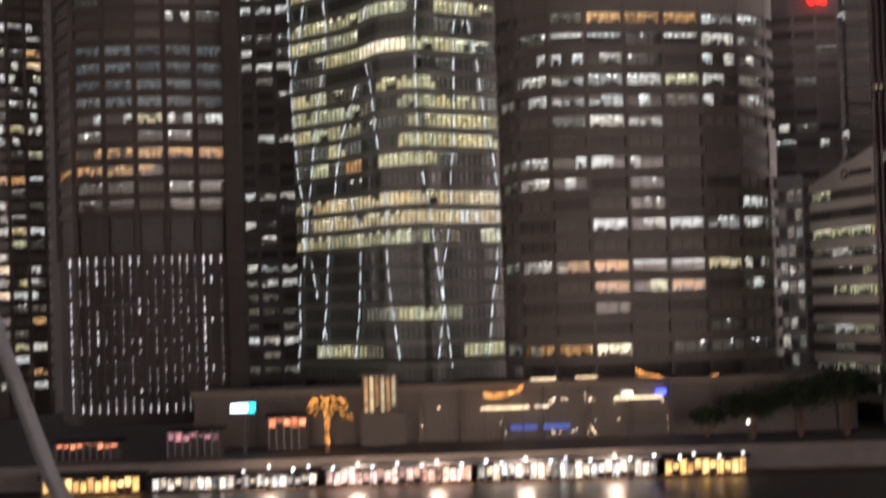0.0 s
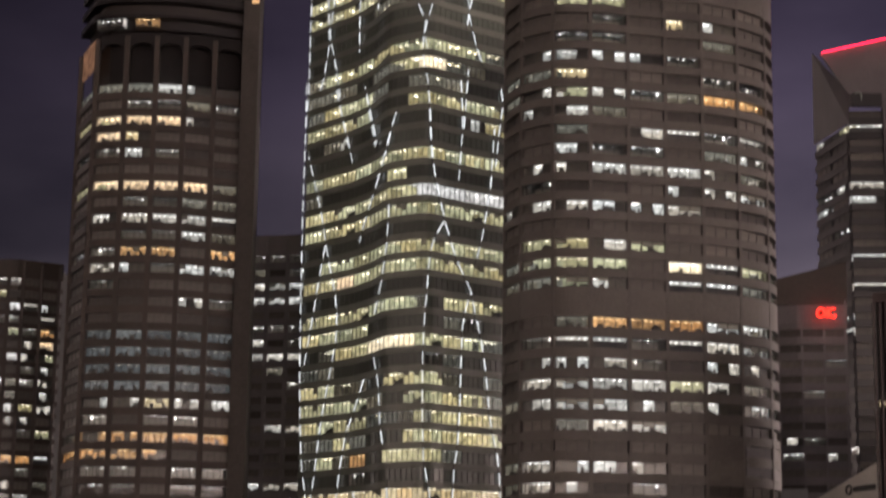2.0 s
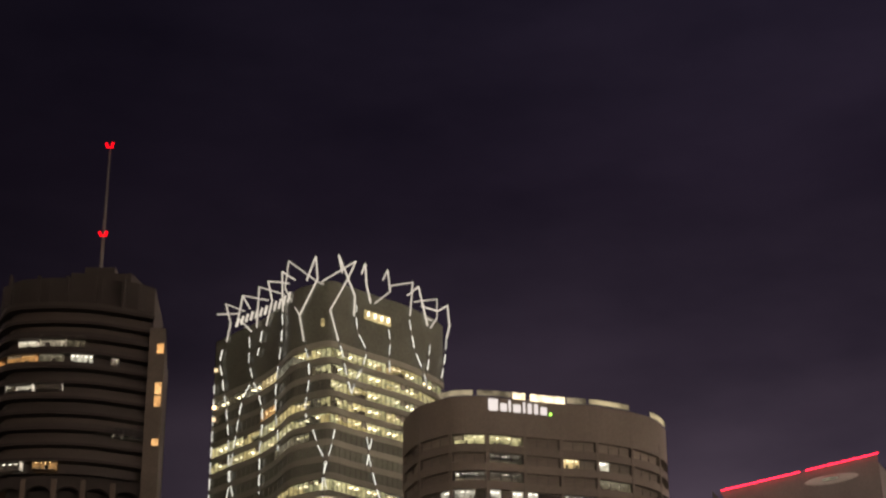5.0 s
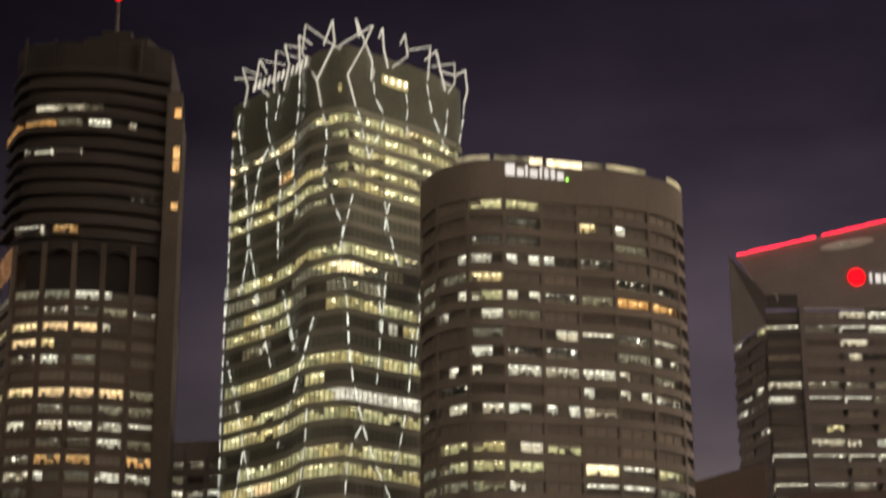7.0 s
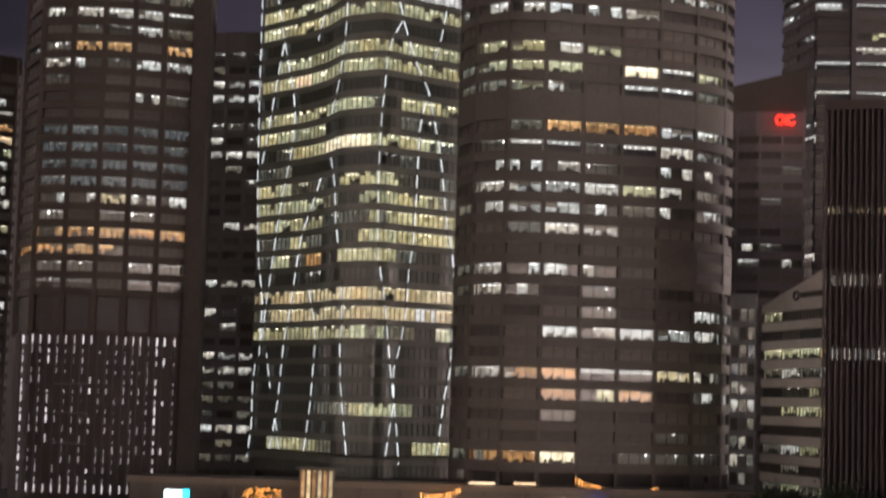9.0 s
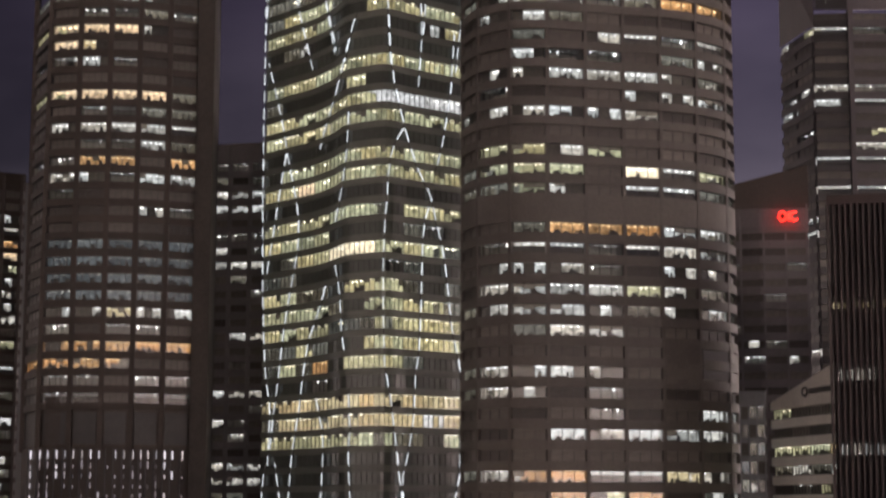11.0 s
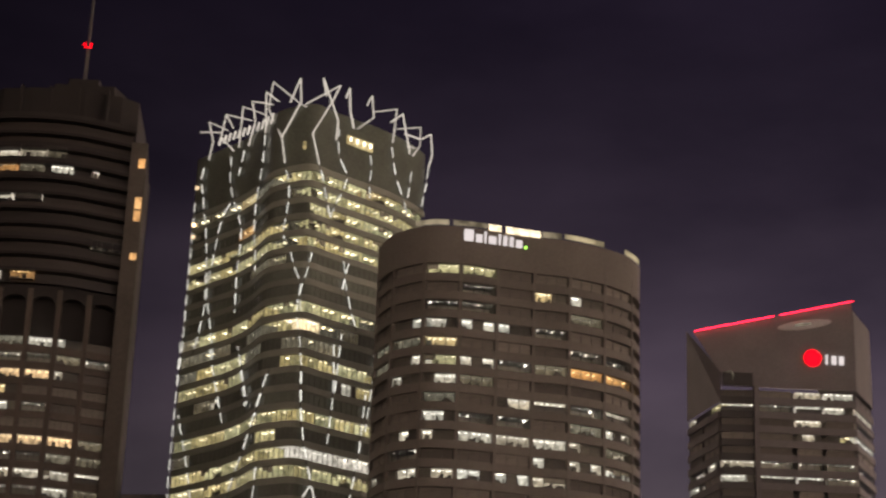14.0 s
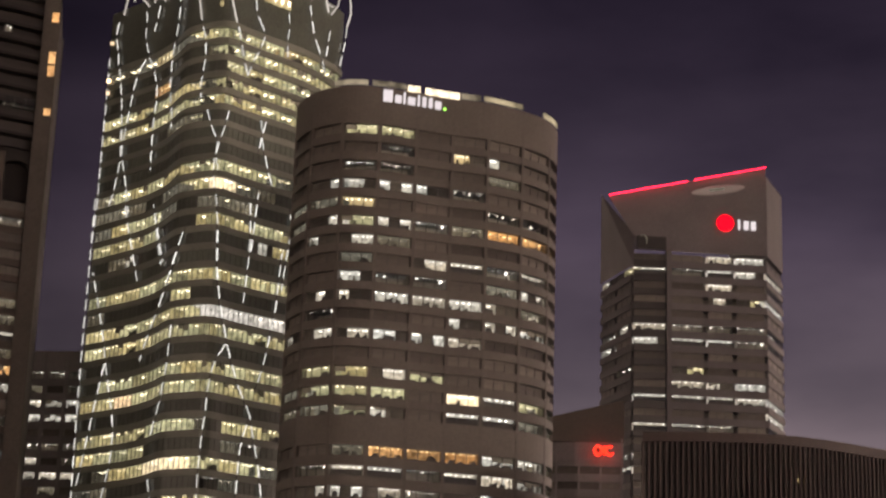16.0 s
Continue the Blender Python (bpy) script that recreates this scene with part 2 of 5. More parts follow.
MAUVE = glow("dim_mauve_sign", (1.0, 0.45, 0.5), 0.16, 0.6, 0.3, 0.8, 1.0)
CORAL = glow("coral_sign", (1.0, 0.32, 0.15), 0.6, 0.5, 0.2, 0.7, 1.2)
FAIRY = glow("orange_fairy_light", (1.0, 0.42, 0.10), 1.6, 0.5, 0.3)
AMBER = glow("amber_shopfront", (1.0, 0.55, 0.18), 0.85, 0.5, 0.3, 0.5, 0.6)
SHOP = glow("pale_shopfront", (1.0, 0.90, 0.78), 0.45, 0.8, 0.6, 0.8, 1.3)


# ---- building helpers ----
def mesh_of(bm, name, mats):
    me = bpy.data.meshes.new(name)
    bm.to_mesh(me)
    bm.free()
    for m in mats if isinstance(mats, (list, tuple)) else [mats]:
        me.materials.append(m)
    return me


def part(name, bm, material, parent, label=""):
    ob = new(name, mesh_of(bm, name, material))
    ob.parent = parent
    if label:
        tagged(ob, label)
    return ob


def thing(name, label, category, place=(0, 0, 0), group="", kind=""):
    ob = new(name)
    ob.location = place
    ob.empty_display_size = 1
    bpy.context.view_layer.update()
    return tagged(ob, label, category, group, kind)


def box(bm, x0, x1, y0, y1, z0, z1, mat=0, m=None):
    v = [bm.verts.new((x, y, z)) for z in (z0, z1) for y in (y0, y1) for x in (x0, x1)]
    if m:
        for a in v:
            a.co = m @ a.co
    for q in ((0, 2, 3, 1), (4, 5, 7, 6), (0, 1, 5, 4), (2, 6, 7, 3), (0, 4, 6, 2), (1, 3, 7, 5)):
        bm.faces.new([v[i] for i in q]).material_index = mat
    return bm


def quad(bm, pts, mat=0):
    f = bm.faces.new([bm.verts.new(p) for p in pts])
    f.material_index = mat
    return f


def bar(bm, a, b, width, deep=None, mat=0):
    """A square bar from a to b."""
    a, b = Vector(a), Vector(b)
    d = b - a
    m = Matrix.Translation(a) @ d.to_track_quat("X", "Z").to_matrix().to_4x4()
    deep = deep or width
    return box(bm, 0, d.length, -deep / 2, deep / 2, -width / 2, width / 2, mat, m)


def tube(bm, pts, radii, sides=10):
    rings = []
    for i, p in enumerate(pts):
        p = Vector(p)
        d = (Vector(pts[min(i + 1, len(pts) - 1)]) - Vector(pts[max(i - 1, 0)])).normalized()
        q = d.to_track_quat("Z", "Y")
        rings.append([bm.verts.new(p + q @ Vector((radii[i] * math.cos(2 * math.pi * k / sides), radii[i] * math.sin(2 * math.pi * k / sides), 0))) for k in range(sides)])
    for r, s in zip(rings, rings[1:]):
        for k in range(sides):
            bm.faces.new((r[k], r[(k + 1) % sides], s[(k + 1) % sides], s[k]))
    bm.faces.new(rings[0][::-1])
    bm.faces.new(rings[-1])
    return bm


class Face:
    """The front of a tower in plan: a smooth line through corners, from left to right."""

    def __init__(self, corners, smooth=True):
        c = [Vector(p) for p in corners]
        pts = []
        for i in range(len(c) - 1):
            p0, p1, p2, p3 = c[max(i - 1, 0)], c[i], c[i + 1], c[min(i + 2, len(c) - 1)]
            for k in range(6 if smooth else 1):
                s = k / 6
                pts.append(0.5 * ((2 * p1) + (p2 - p0) * s + (2 * p0 - 5 * p1 + 4 * p2 - p3) * s * s + (3 * p1 - p0 - 3 * p2 + p3) * s ** 3))
        pts.append(c[-1])
        self.pts = pts
        self.xs = [p.x for p in pts]

    def at(self, x, out=0.0):
        x = min(max(x, self.xs[0]), self.xs[-1])
        i = max(1, next((k for k, v in enumerate(self.xs) if v >= x), len(self.xs) - 1))
        a, b = self.pts[i - 1], self.pts[i]
        s = (x - a.x) / max(b.x - a.x, 1e-6)
        d = (b - a).normalized()
        return a + (b - a) * s + Vector((d.y, -d.x)) * out

    def line(self, x0, x1, out=0.0, step=2.0):
        n = max(1, math.ceil((x1 - x0) / step))
        xs = [x0] + [v for v in self.xs if x0 + 0.2 < v < x1 - 0.2] + [x1] if step > 1.5 else [x0 + (x1 - x0) * k / n for k in range(n + 1)]
        return [self.at(x, out) for x in xs]

    def span(self, x0, x1, z, out=0.0):
        """Local x along the front from x0, y inwards, z up, at height z; and the width."""
        a, b = self.at(x0, out), self.at(x1, out)
        d = b - a
        return pose(a.x, a.y, z, 0, 0, math.degrees(math.atan2(d.y, d.x))), d.length


def wall_band(bm, pts_out, pts_in, z0, z1, mat=0):
    """A band between two plan lines of equal length."""
    n = len(pts_out)
    ring = []
    for p, q in zip(pts_out, pts_in):
        ring.append([bm.verts.new((*p, z0)), bm.verts.new((*p, z1)), bm.verts.new((*q, z1)), bm.verts.new((*q, z0))])
    for a, b in zip(ring, ring[1:]):
        for i in range(4):
            bm.faces.new((a[i], b[i], b[(i + 1) % 4], a[(i + 1) % 4])).material_index = mat
    bm.faces.new(ring[0][::-1])
    bm.faces.new(ring[-1])
    return bm


def prism(bm, pts, z0, z1, mat=0):
    lo, hi = [bm.verts.new((*p, z0)) for p in pts], [bm.verts.new((*p, z1)) for p in pts]
    for i in range(len(pts)):
        j = (i + 1) % len(pts)
        bm.faces.new((lo[i], lo[j], hi[j], hi[i])).material_index = mat
    bm.faces.new(hi).material_index = mat
    bm.faces.new(lo[::-1]).material_index = mat
    return bm


# ---- lit and unlit window bays, made once for each kind and shared ----
SHARED = {}


def cut_shape(bm, outline, y0, y1, mat=0):
    """A flat outline in x and z, thickened from y0 to y1: one connected piece."""
    a, b = [bm.verts.new((x, y0, z)) for x, z in outline], [bm.verts.new((x, y1, z)) for x, z in outline]
    bm.faces.new(a).material_index = mat
    bm.faces.new(b[::-1]).material_index = mat
    for i in range(len(a)):
        j = (i + 1) % len(a)
        bm.faces.new((a[j], a[i], b[i], b[j])).material_index = mat
    bmesh.ops.recalc_face_normals(bm, faces=bm.faces[:])
    return bm


def skyline(steps, base):
    """The outline of a row of blocks (x0, x1, z) standing on, or hanging from, the level base."""
    pts = [(steps[0][0], base)]
    for x0, x1, z in steps:
        pts += [(x0, z), (x1, z)]
    pts.append((steps[-1][1], base))
    return pts


def shared(key, make):
    if key not in SHARED:
        SHARED[key] = make(random.Random(str(key)))
    return SHARED[key]


def frame_mesh(height, mullions):
    """Head rail with the mullions below it."""

    def make(rnd):
        h, steps = height / 2, []
        for k in range(mullions + 1):
            c = k / mullions
            if k:
                steps.append(((k - 1) / mullions + 0.009, c - 0.009, h - 0.07))
            steps.append((max(0, c - 0.009), min(1, c + 0.009), -h))
        return mesh_of(cut_shape(bmesh.new(), skyline(steps, h), -0.02, 0.12), "window", DARK_METAL)

    return shared(("frame", height, mullions), make)


def dark_mesh(height, mullions):
    """An unlit bay: dark glass with the mullions standing out of it, one piece."""

    def make(rnd):
        h, pts = height / 2, []
        for k in range(mullions + 1):
            c = k / mullions
            a, b = max(0, c - 0.008), min(1, c + 0.008)
            pts += [(a, 0.08), (a, -0.02), (b, -0.02), (b, 0.08)]
        pts = [p for i, p in enumerate(pts) if i == 0 or p != pts[i - 1]]
        pts += [(1, 0.16), (0, 0.16)]
        bm = bmesh.new()
        lo, hi = [bm.verts.new((x, y, -h)) for x, y in pts], [bm.verts.new((x, y, h)) for x, y in pts]
        n = len(pts)
        for i in range(n):
            f = bm.faces.new((lo[i], lo[(i + 1) % n], hi[(i + 1) % n], hi[i]))
            f.material_index = 0 if pts[i][1] == pts[(i + 1) % n][1] == 0.08 else 1
        bm.faces.new(hi)
        bm.faces.new(lo[::-1])
        bmesh.ops.recalc_face_normals(bm, faces=bm.faces[:])
        return mesh_of(bm, "window", [DARK_GLASS, DARK_METAL])

    return shared(("dark", height, mullions), make)


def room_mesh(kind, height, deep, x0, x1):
    """The room behind a bay, open to the front: ceiling and walls, glowing themselves where lit, and carpet."""

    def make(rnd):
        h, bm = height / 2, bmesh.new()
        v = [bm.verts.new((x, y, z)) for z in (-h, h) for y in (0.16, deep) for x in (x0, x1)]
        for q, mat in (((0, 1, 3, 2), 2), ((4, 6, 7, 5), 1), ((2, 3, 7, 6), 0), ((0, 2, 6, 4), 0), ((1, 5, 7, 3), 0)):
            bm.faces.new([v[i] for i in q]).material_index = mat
        return mesh_of(bm, "room", [WALL_GLOW.get(kind, ROOM_WALL), CEIL[kind], ROOM_FLOOR])

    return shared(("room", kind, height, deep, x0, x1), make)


def lamp_mesh(kind, height, x0, x1, variant):
    """A ceiling track with its lamps."""

    def make(rnd):
        h, steps = height / 2, []
        if kind == "q":
            x = 0.01
            for k in range(3):
                if rnd.random() < 0.9:
                    cx = (k + 0.5) / 3 + rnd.uniform(-0.03, 0.03)
                    steps += [(x, cx - 0.045, h - 0.035), (cx - 0.045, cx + 0.045, h - 0.1)]
                    x = cx + 0.045
            steps.append((x, 0.99, h - 0.035))
            near = rnd.uniform(1.3, 1.9)
            bm = cut_shape(bmesh.new(), skyline(steps, h - 0.02), near, near + 1.0)
            for f in bm.faces:
                if len(f.verts) == 4 and min(v.co.z for v in f.verts) > h - 0.04:
                    f.material_index = 1
            return mesh_of(bm, "ceiling_panel", [LAMP["y"], CEIL["y"]])
        count = {"W": 7, "B": 3, "A": 4, "p": rnd.randint(1, 4), "d": 3, "g": 3}.get(kind, 5)
        wide = {"B": 0.10, "A": 0.05, "p": rnd.choice((0.014, 0.022)), "d": 0.012, "g": 0.014}.get(kind, 0.024)
        drop = {"p": rnd.uniform(0.25, 0.45), "B": 0.10}.get(kind, 0.11)
        x = x0
        for k in range(count):
            cx = x0 + (x1 - x0) * (k + 0.5) / count + rnd.uniform(-0.035, 0.035)
            if kind == "p":
                cx += rnd.uniform(-0.3, 0.3) / count
                wide, drop = rnd.choice((0.008, 0.012, 0.016, 0.026)), rnd.choice((0.12, 0.16, 0.22, 0.35, 0.5))
            if rnd.random() < 0.85:
                steps += [(x, cx - wide, h - 0.035), (cx - wide, cx + wide, h - 0.035 - drop * rnd.uniform(0.7, 1.2))]
                x = cx + wide
        steps.append((x, x1, h - 0.035))
        y = rnd.choice((0.8, 1.3, 1.9))
        tone = {"y": "y", "Y": "y", "w": "w", "W": "w", "o": "o", "A": "o", "B": "w", "d": "d", "g": "d"}.get(kind, "w")
        bm = cut_shape(bmesh.new(), skyline(steps, h - 0.02), y, y + rnd.uniform(0.2, 0.4))
        for f in bm.faces:
            if len(f.verts) == 4 and min(v.co.z for v in f.verts) > h - 0.04:
                f.material_index = 1
        return mesh_of(bm, "lamp_track", [LAMP[tone], DARK_METAL])

    return shared(("lamp", kind, height, x0, x1, variant), make)


def furniture_mesh(height, x0, x1, variant):
    """Desks, shelves and cupboards along the glass."""

    def make(rnd):
        h, steps, x = height / 2, [], x0 + 0.01
        while x < x1 - 0.03:
            w = min(rnd.choice((0.03, 0.06, 0.1, 0.16)), x1 - 0.01 - x)
            steps.append((x, x + w, -h + rnd.choice((0.04, 0.04, 0.18, 0.3, 0.45, 0.75, 1.05)) * height / 2))
            x += w
        return mesh_of(cut_shape(bmesh.new(), skyline(steps, -h + 0.01), 0.4, 0.8), "furniture", FURNITURE)

    return shared(("furniture", height, x0, x1, variant), make)


def blind_mesh(height, x0, x1, panes, low, variant):
    """Blinds let down by different lengths; low: drawn up from the sill instead."""

    def make(rnd):
        h, steps = height / 2, []
        for k in range(panes):
            a, b = x0 + (x1 - x0) * k / panes, x0 + (x1 - x0) * (k + 1) / panes
            drop = 0.66 if low else rnd.choice((0.02, 0.02, 0.12, 0.3, 0.5))
            steps.append((a, b, -h + drop * height if low else h - 0.02 - drop * height))
        return mesh_of(cut_shape(bmesh.new(), skyline(steps, -h + 0.02 if low else h - 0.01), 0.14, 0.155), "blind", FURNITURE if low else BLIND)

    return shared(("blind", height, x0, x1, panes, low, variant), make)


def pane_mesh(height):
    def make(rnd):
        return mesh_of(box(bmesh.new(), 0.005, 0.995, 0.04, 0.06, -height / 2 + 0.05, height / 2 - 0.05), "pane", GLASS)

    return shared(("pane", height), make)


pick = random.Random(7)
# single lit panes of a three-pane bay
PANES = {"1": [(0.0, 0.33)], "2": [(0.34, 0.66)], "3": [(0.67, 1.0)], "4": [(0.0, 0.66)], "5": [(0.34, 1.0)], "6": [(0.0, 0.33), (0.67, 1.0)], "7": [(0.67, 1.0)], "8": [(0.0, 0.6)], "9": [(0.0, 0.5), (0.72, 1.0)]}
LABELS = {"o": "window lit orange", "A": "window lit bright amber", "B": "brightly lit window", "d": "dimly lit window", "g": "dimly lit window", "p": "dark window with a few lamps"}


def bay(tower, m, width, height, kind, mullions, deep, inv=None, tidy=False):
    """One window bay at the pose m: frame, and for a lit one the room behind the pane with lamps, furniture and blinds."""
    ob = new("window", dark_mesh(height, mullions) if kind == "." else frame_mesh(height, mullions))
    ob.parent = tower
    ob.matrix_basis = m @ Matrix.Diagonal((width, 1, 1, 1))
    if inv:
        ob.matrix_parent_inverse = inv
    if kind == ".":
        return ob
    ob["label"] = LABELS.get(kind, "lit office window")
    variant, spans, tone = pick.randint(0, 11), [(0.0, 1.0)], kind
    if kind == "h":
        spans, tone = [((0.0, 0.46), (0.5, 1.0), (0.24, 0.72), (0.0, 0.7))[variant % 4]], "wyww"[variant % 4]
    elif kind == "l":
        spans, tone = [(0.0, 0.5)], "Y"
    elif kind in PANES:
        spans, tone = PANES[kind], "o" if kind in "789" else "w"
    elif kind == "t":
        tone = "w"
    elif kind == "p":
        tone = "k"
    edges = [0.0] + [e for span in spans for e in span] + [1.0]
    for a, b in zip(edges[::2], edges[1::2]):
        if b - a > 0.02:
            new("blank_panel", shared(("blank", height, a, b), lambda rnd: mesh_of(box(bmesh.new(), a, b, 0.08, 0.16, -height / 2, height / 2), "blank_panel", DARK_GLASS))).parent = ob
    panels = tidy and kind in "yd" and (m.translation.z > 140 or variant > 7)
    for x0, x1 in spans:
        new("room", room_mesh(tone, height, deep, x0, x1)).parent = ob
        new("lamp_track", lamp_mesh("q" if panels else kind if kind in "pdgBAW" else tone, height, x0, x1, variant)).parent = ob
        if kind != "p" and not (tidy and variant > 0):
            new("furniture", furniture_mesh(height, x0, x1, variant)).parent = ob
        if kind == "t":
            new("blind", blind_mesh(height, x0, x1, mullions, True, 0)).parent = ob
        elif kind in "ywoYh" and variant < 4:
            new("blind", blind_mesh(height, x0, x1, mullions, False, variant)).parent = ob
    p = new("pane", pane_mesh(height))
    p.parent = ob
    p.visible_shadow = False
    return ob


def window(tower, face, x0, x1, z, height, kind, mullions, deep=3.2, gap=0.35, tidy=False):
    m, w = face.span(x0, x1, z, -0.12)
    return bay(tower, m @ pose(gap, 0, 0), max(w - 2 * gap, 0.3), height, kind, mullions, deep, None, tidy)


# ---- ground, river, terrace ----
bm = bmesh.new()
quad(bm, [(-3000, 288, 0), (3000, 288, 0), (3000, 4500, 0), (-3000, 4500, 0)])
quad(bm, [(-3000, 288, -6), (3000, 288, -6), (3000, 288, 0), (-3000, 288, 0)])
ground = new("ground", mesh_of(bm, "ground", PAVING))
tagged(ground, "grey paved city ground behind the river wall", "ground", kind="structure")
water_mat = surface("river_water", (0.012, 0.014, 0.016), 0.32, grain=0.2, scale=1.0, bump=0.9)
bm = bmesh.new()
quad(bm, [(-3000, -3000, -4), (3000, -3000, -4), (3000, 288, -4), (-3000, 288, -4)])
tagged(new("water", mesh_of(bm, "water", water_mat)), "dark rippled river water at night", "water", kind="structure")
bm = bmesh.new()
box(bm, -14, 22, -12, 15.5, -6, 22.2)
tagged(new("pavement", mesh_of(bm, "pavement", PAVING)), "paved lookout terrace high over the river", "pavement", kind="structure")
bm = bmesh.new()
tube(bm, [(-2.75, 14, 22.15), (-3.1, 14, 22.75), (-3.42, 14, 23.7), (-3.75, 14, 24.75)], [0.075, 0.07, 0.06, 0.05], 12)
post = thing("leaning_post", "leaning blue-grey painted steel post on the terrace edge", "post", (-2.75, 14, 22.2))
p = part("shaft", bm, METAL, post)
p.matrix_parent_inverse = post.matrix_world.inverted()
bm = bmesh.new()
tube(bm, [(-2.75, 14, 22.17), (-2.75, 14, 22.2)], [0.16, 0.16], 14)
p = part("base_plate", bm, METAL, post)
p.matrix_parent_inverse = post.matrix_world.inverted()


# ---- the tower with the web of light lines ----
FIG = Face([(-36.5, 408), (-32.6, 403.9), (-26.9, 397.1), (-21.4, 390.5), (-16.7, 382.3), (-13.2, 373.7), (-9, 370), (-4.5, 368), (0, 371.8), (5.4, 376.3), (12, 381.7), (19, 390.3), (22.5, 398)])
FIG_BAYS = [-33.2, -29, -25, -21, -17.2, -13.4, -9, -4.5, -0.8, 3.4, 7.6, 12, 16, 20.5]
fig = thing("office_tower", "tall glass office tower wrapped in a web of white light lines", "tower", (0, 395, 0), "city towers")
FIG_INV = Matrix.Translation((0, -395, 0))


def under(ob, parent_inverse):
    ob.matrix_parent_inverse = parent_inverse
    return ob


def fig_outline(inset):
    return [tuple(FIG.at(x, -inset)) for x in (-33.4, -29, -25, -21, -17, -13.4, -9, -4.5, 0, 5.4, 12, 19, 21.5)]


bm = bmesh.new()
prism(bm, fig_outline(4.2) + [(22, 425), (-22, 432)], 0, 178)
under(part("core", bm, CORE, fig), FIG_INV)
FIG_ROWS = [
    (170.6, "dddYdyyyyyYyy"), (166.8, "......dyyyyyy"), (163.0, "...o...yyyyyy"), (159.2, "yyyyyddyyyyyy"), (155.4, "yyyyydyyyyyyy"),
    (151.7, "....dd......."), (148.0, "............."), (144.3, "............."),
]
FIG_TEXT = """dyyyyyyyyydd. ddd.dyBBdd... dyyyd.ddd.... yyyy..yyyyyy. .dh......hy.. ............. yyyyyyyyyyyyy d....y....... yyyyyyWWWWWWW
yyyyyyyyyyyyy ............. .yyyyyyyyyyyy yyAyyyyyyyyyy ............. yyyyyyd.yyyyy yyyy....dp... .dyyBByyyyd.. dd.....pd.... yydd.yyyd.dd.
yyyyd.yyyydd. yyyydddyyyyy. ddyd..yyyyyy. dydo.yyyd.... ...p......... YYYYYYYYYYYYY dYYYYYYYYWYYY yyyyyyydd.yyy ............. .............
............. ....dyyyy.... ............. .yyyd....yyy."""
for n, text in enumerate(FIG_TEXT.split()):
    FIG_ROWS.append((140.6 - 3.955 * n, text))
FIG_ROWS.append((9.4, "............."))
for z, text in FIG_ROWS:
    bm = bmesh.new()
    wall_band(bm, FIG.line(-33.2, 21.0, 0.12), FIG.line(-33.2, 21.0, -4.4), z + 1.28, z + 2.66)
    under(part("spandrel", bm, SPANDREL, fig), FIG_INV)
    # unlit stretches of ribbon glazing
    start = 0
    while start < 13:
        end = start
        while end < 13 and (text[end] == ".") == (text[start] == "."):
            end += 1
        if text[start] == ".":
            bm = bmesh.new()
            xa, xb = FIG_BAYS[start], FIG_BAYS[end]
            wall_band(bm, FIG.line(xa, xb, -0.1), FIG.line(xa, xb, -0.25), z - 1.3, z + 1.3)
            count = max(2, round((xb - xa) / 1.15))
            for k in range(count + 1):
                q = FIG.at(xa + (xb - xa) * k / count, -0.05)
                box(bm, q.x - 0.05, q.x + 0.05, q.y - 0.1, q.y + 0.06, z - 1.3, z + 1.3, 1)
            under(part("glazing", bm, [FIG_GLASS, CORE], fig, "unlit ribbon window"), FIG_INV)
        start = end
    for b, kind in enumerate(text):
        if kind != ".":
            ob = window(fig, FIG, FIG_BAYS[b], FIG_BAYS[b + 1], z, 2.55, kind, 4, 3.6, 0.02, True)
            ob.matrix_parent_inverse = FIG_INV
# parapet above the top floor and the screen behind the crown
bm = bmesh.new()
wall_band(bm, FIG.line(-33.2, 21.0, -0.1), FIG.line(-33.2, 21.0, -0.6), 173.3, 187.6)
under(part("crown_screen", bm, FIG_GLASS, fig, "dark glass screen under the crown"), FIG_INV)
bm = bmesh.new()
prism(bm, fig_outline(6.0) + [(20, 424), (-20, 430)], 178, 183)
under(part("roof", bm, ROOFING, fig), FIG_INV)
for k in range(12):
    x = -27.4 + 1.2 * k
    z = 189.7 + 0.06 * (x + 27) - 0.022 * (x + 27) ** 2
    pa, pb = FIG.at(x - 0.25, 0.3), FIG.at(x + 0.3, 0.3)
    bm = bar(bmesh.new(), (*pa, z - 0.95), (*pb, z + 0.95), 0.62, 0.3)
    under(part("crown_lamp", bm, LED_CROWN, fig, "white lamp in a row inside the crown"), FIG_INV)
# plant room window of four cells, and a small door, all glowing themselves
for k in range(4):
    pa, pb = FIG.at(2.5 + 1.5 * k, 0.25), FIG.at(3.8 + 1.5 * k, 0.25)
    bm = bar(bmesh.new(), (*pa, 182.0), (*pb, 182.0), 2.1, 0.3)
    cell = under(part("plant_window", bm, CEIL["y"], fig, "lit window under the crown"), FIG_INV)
    q = FIG.at(3.0 + 1.5 * k, 0.45)
    under(part("lamp", box(bmesh.new(), q.x, q.x + 0.45, q.y - 0.1, q.y + 0.1, 181.6, 182.6), LAMP["y"], cell), Matrix.Identity(4))
q = FIG.at(-6.4, 0.25)
under(part("plant_door", box(bmesh.new(), q.x - 0.4, q.x + 0.4, q.y - 0.15, q.y + 0.15, 176.7, 178.5), WALL_GLOW["y"], fig, "small door glowing pale green yellow"), FIG_INV)
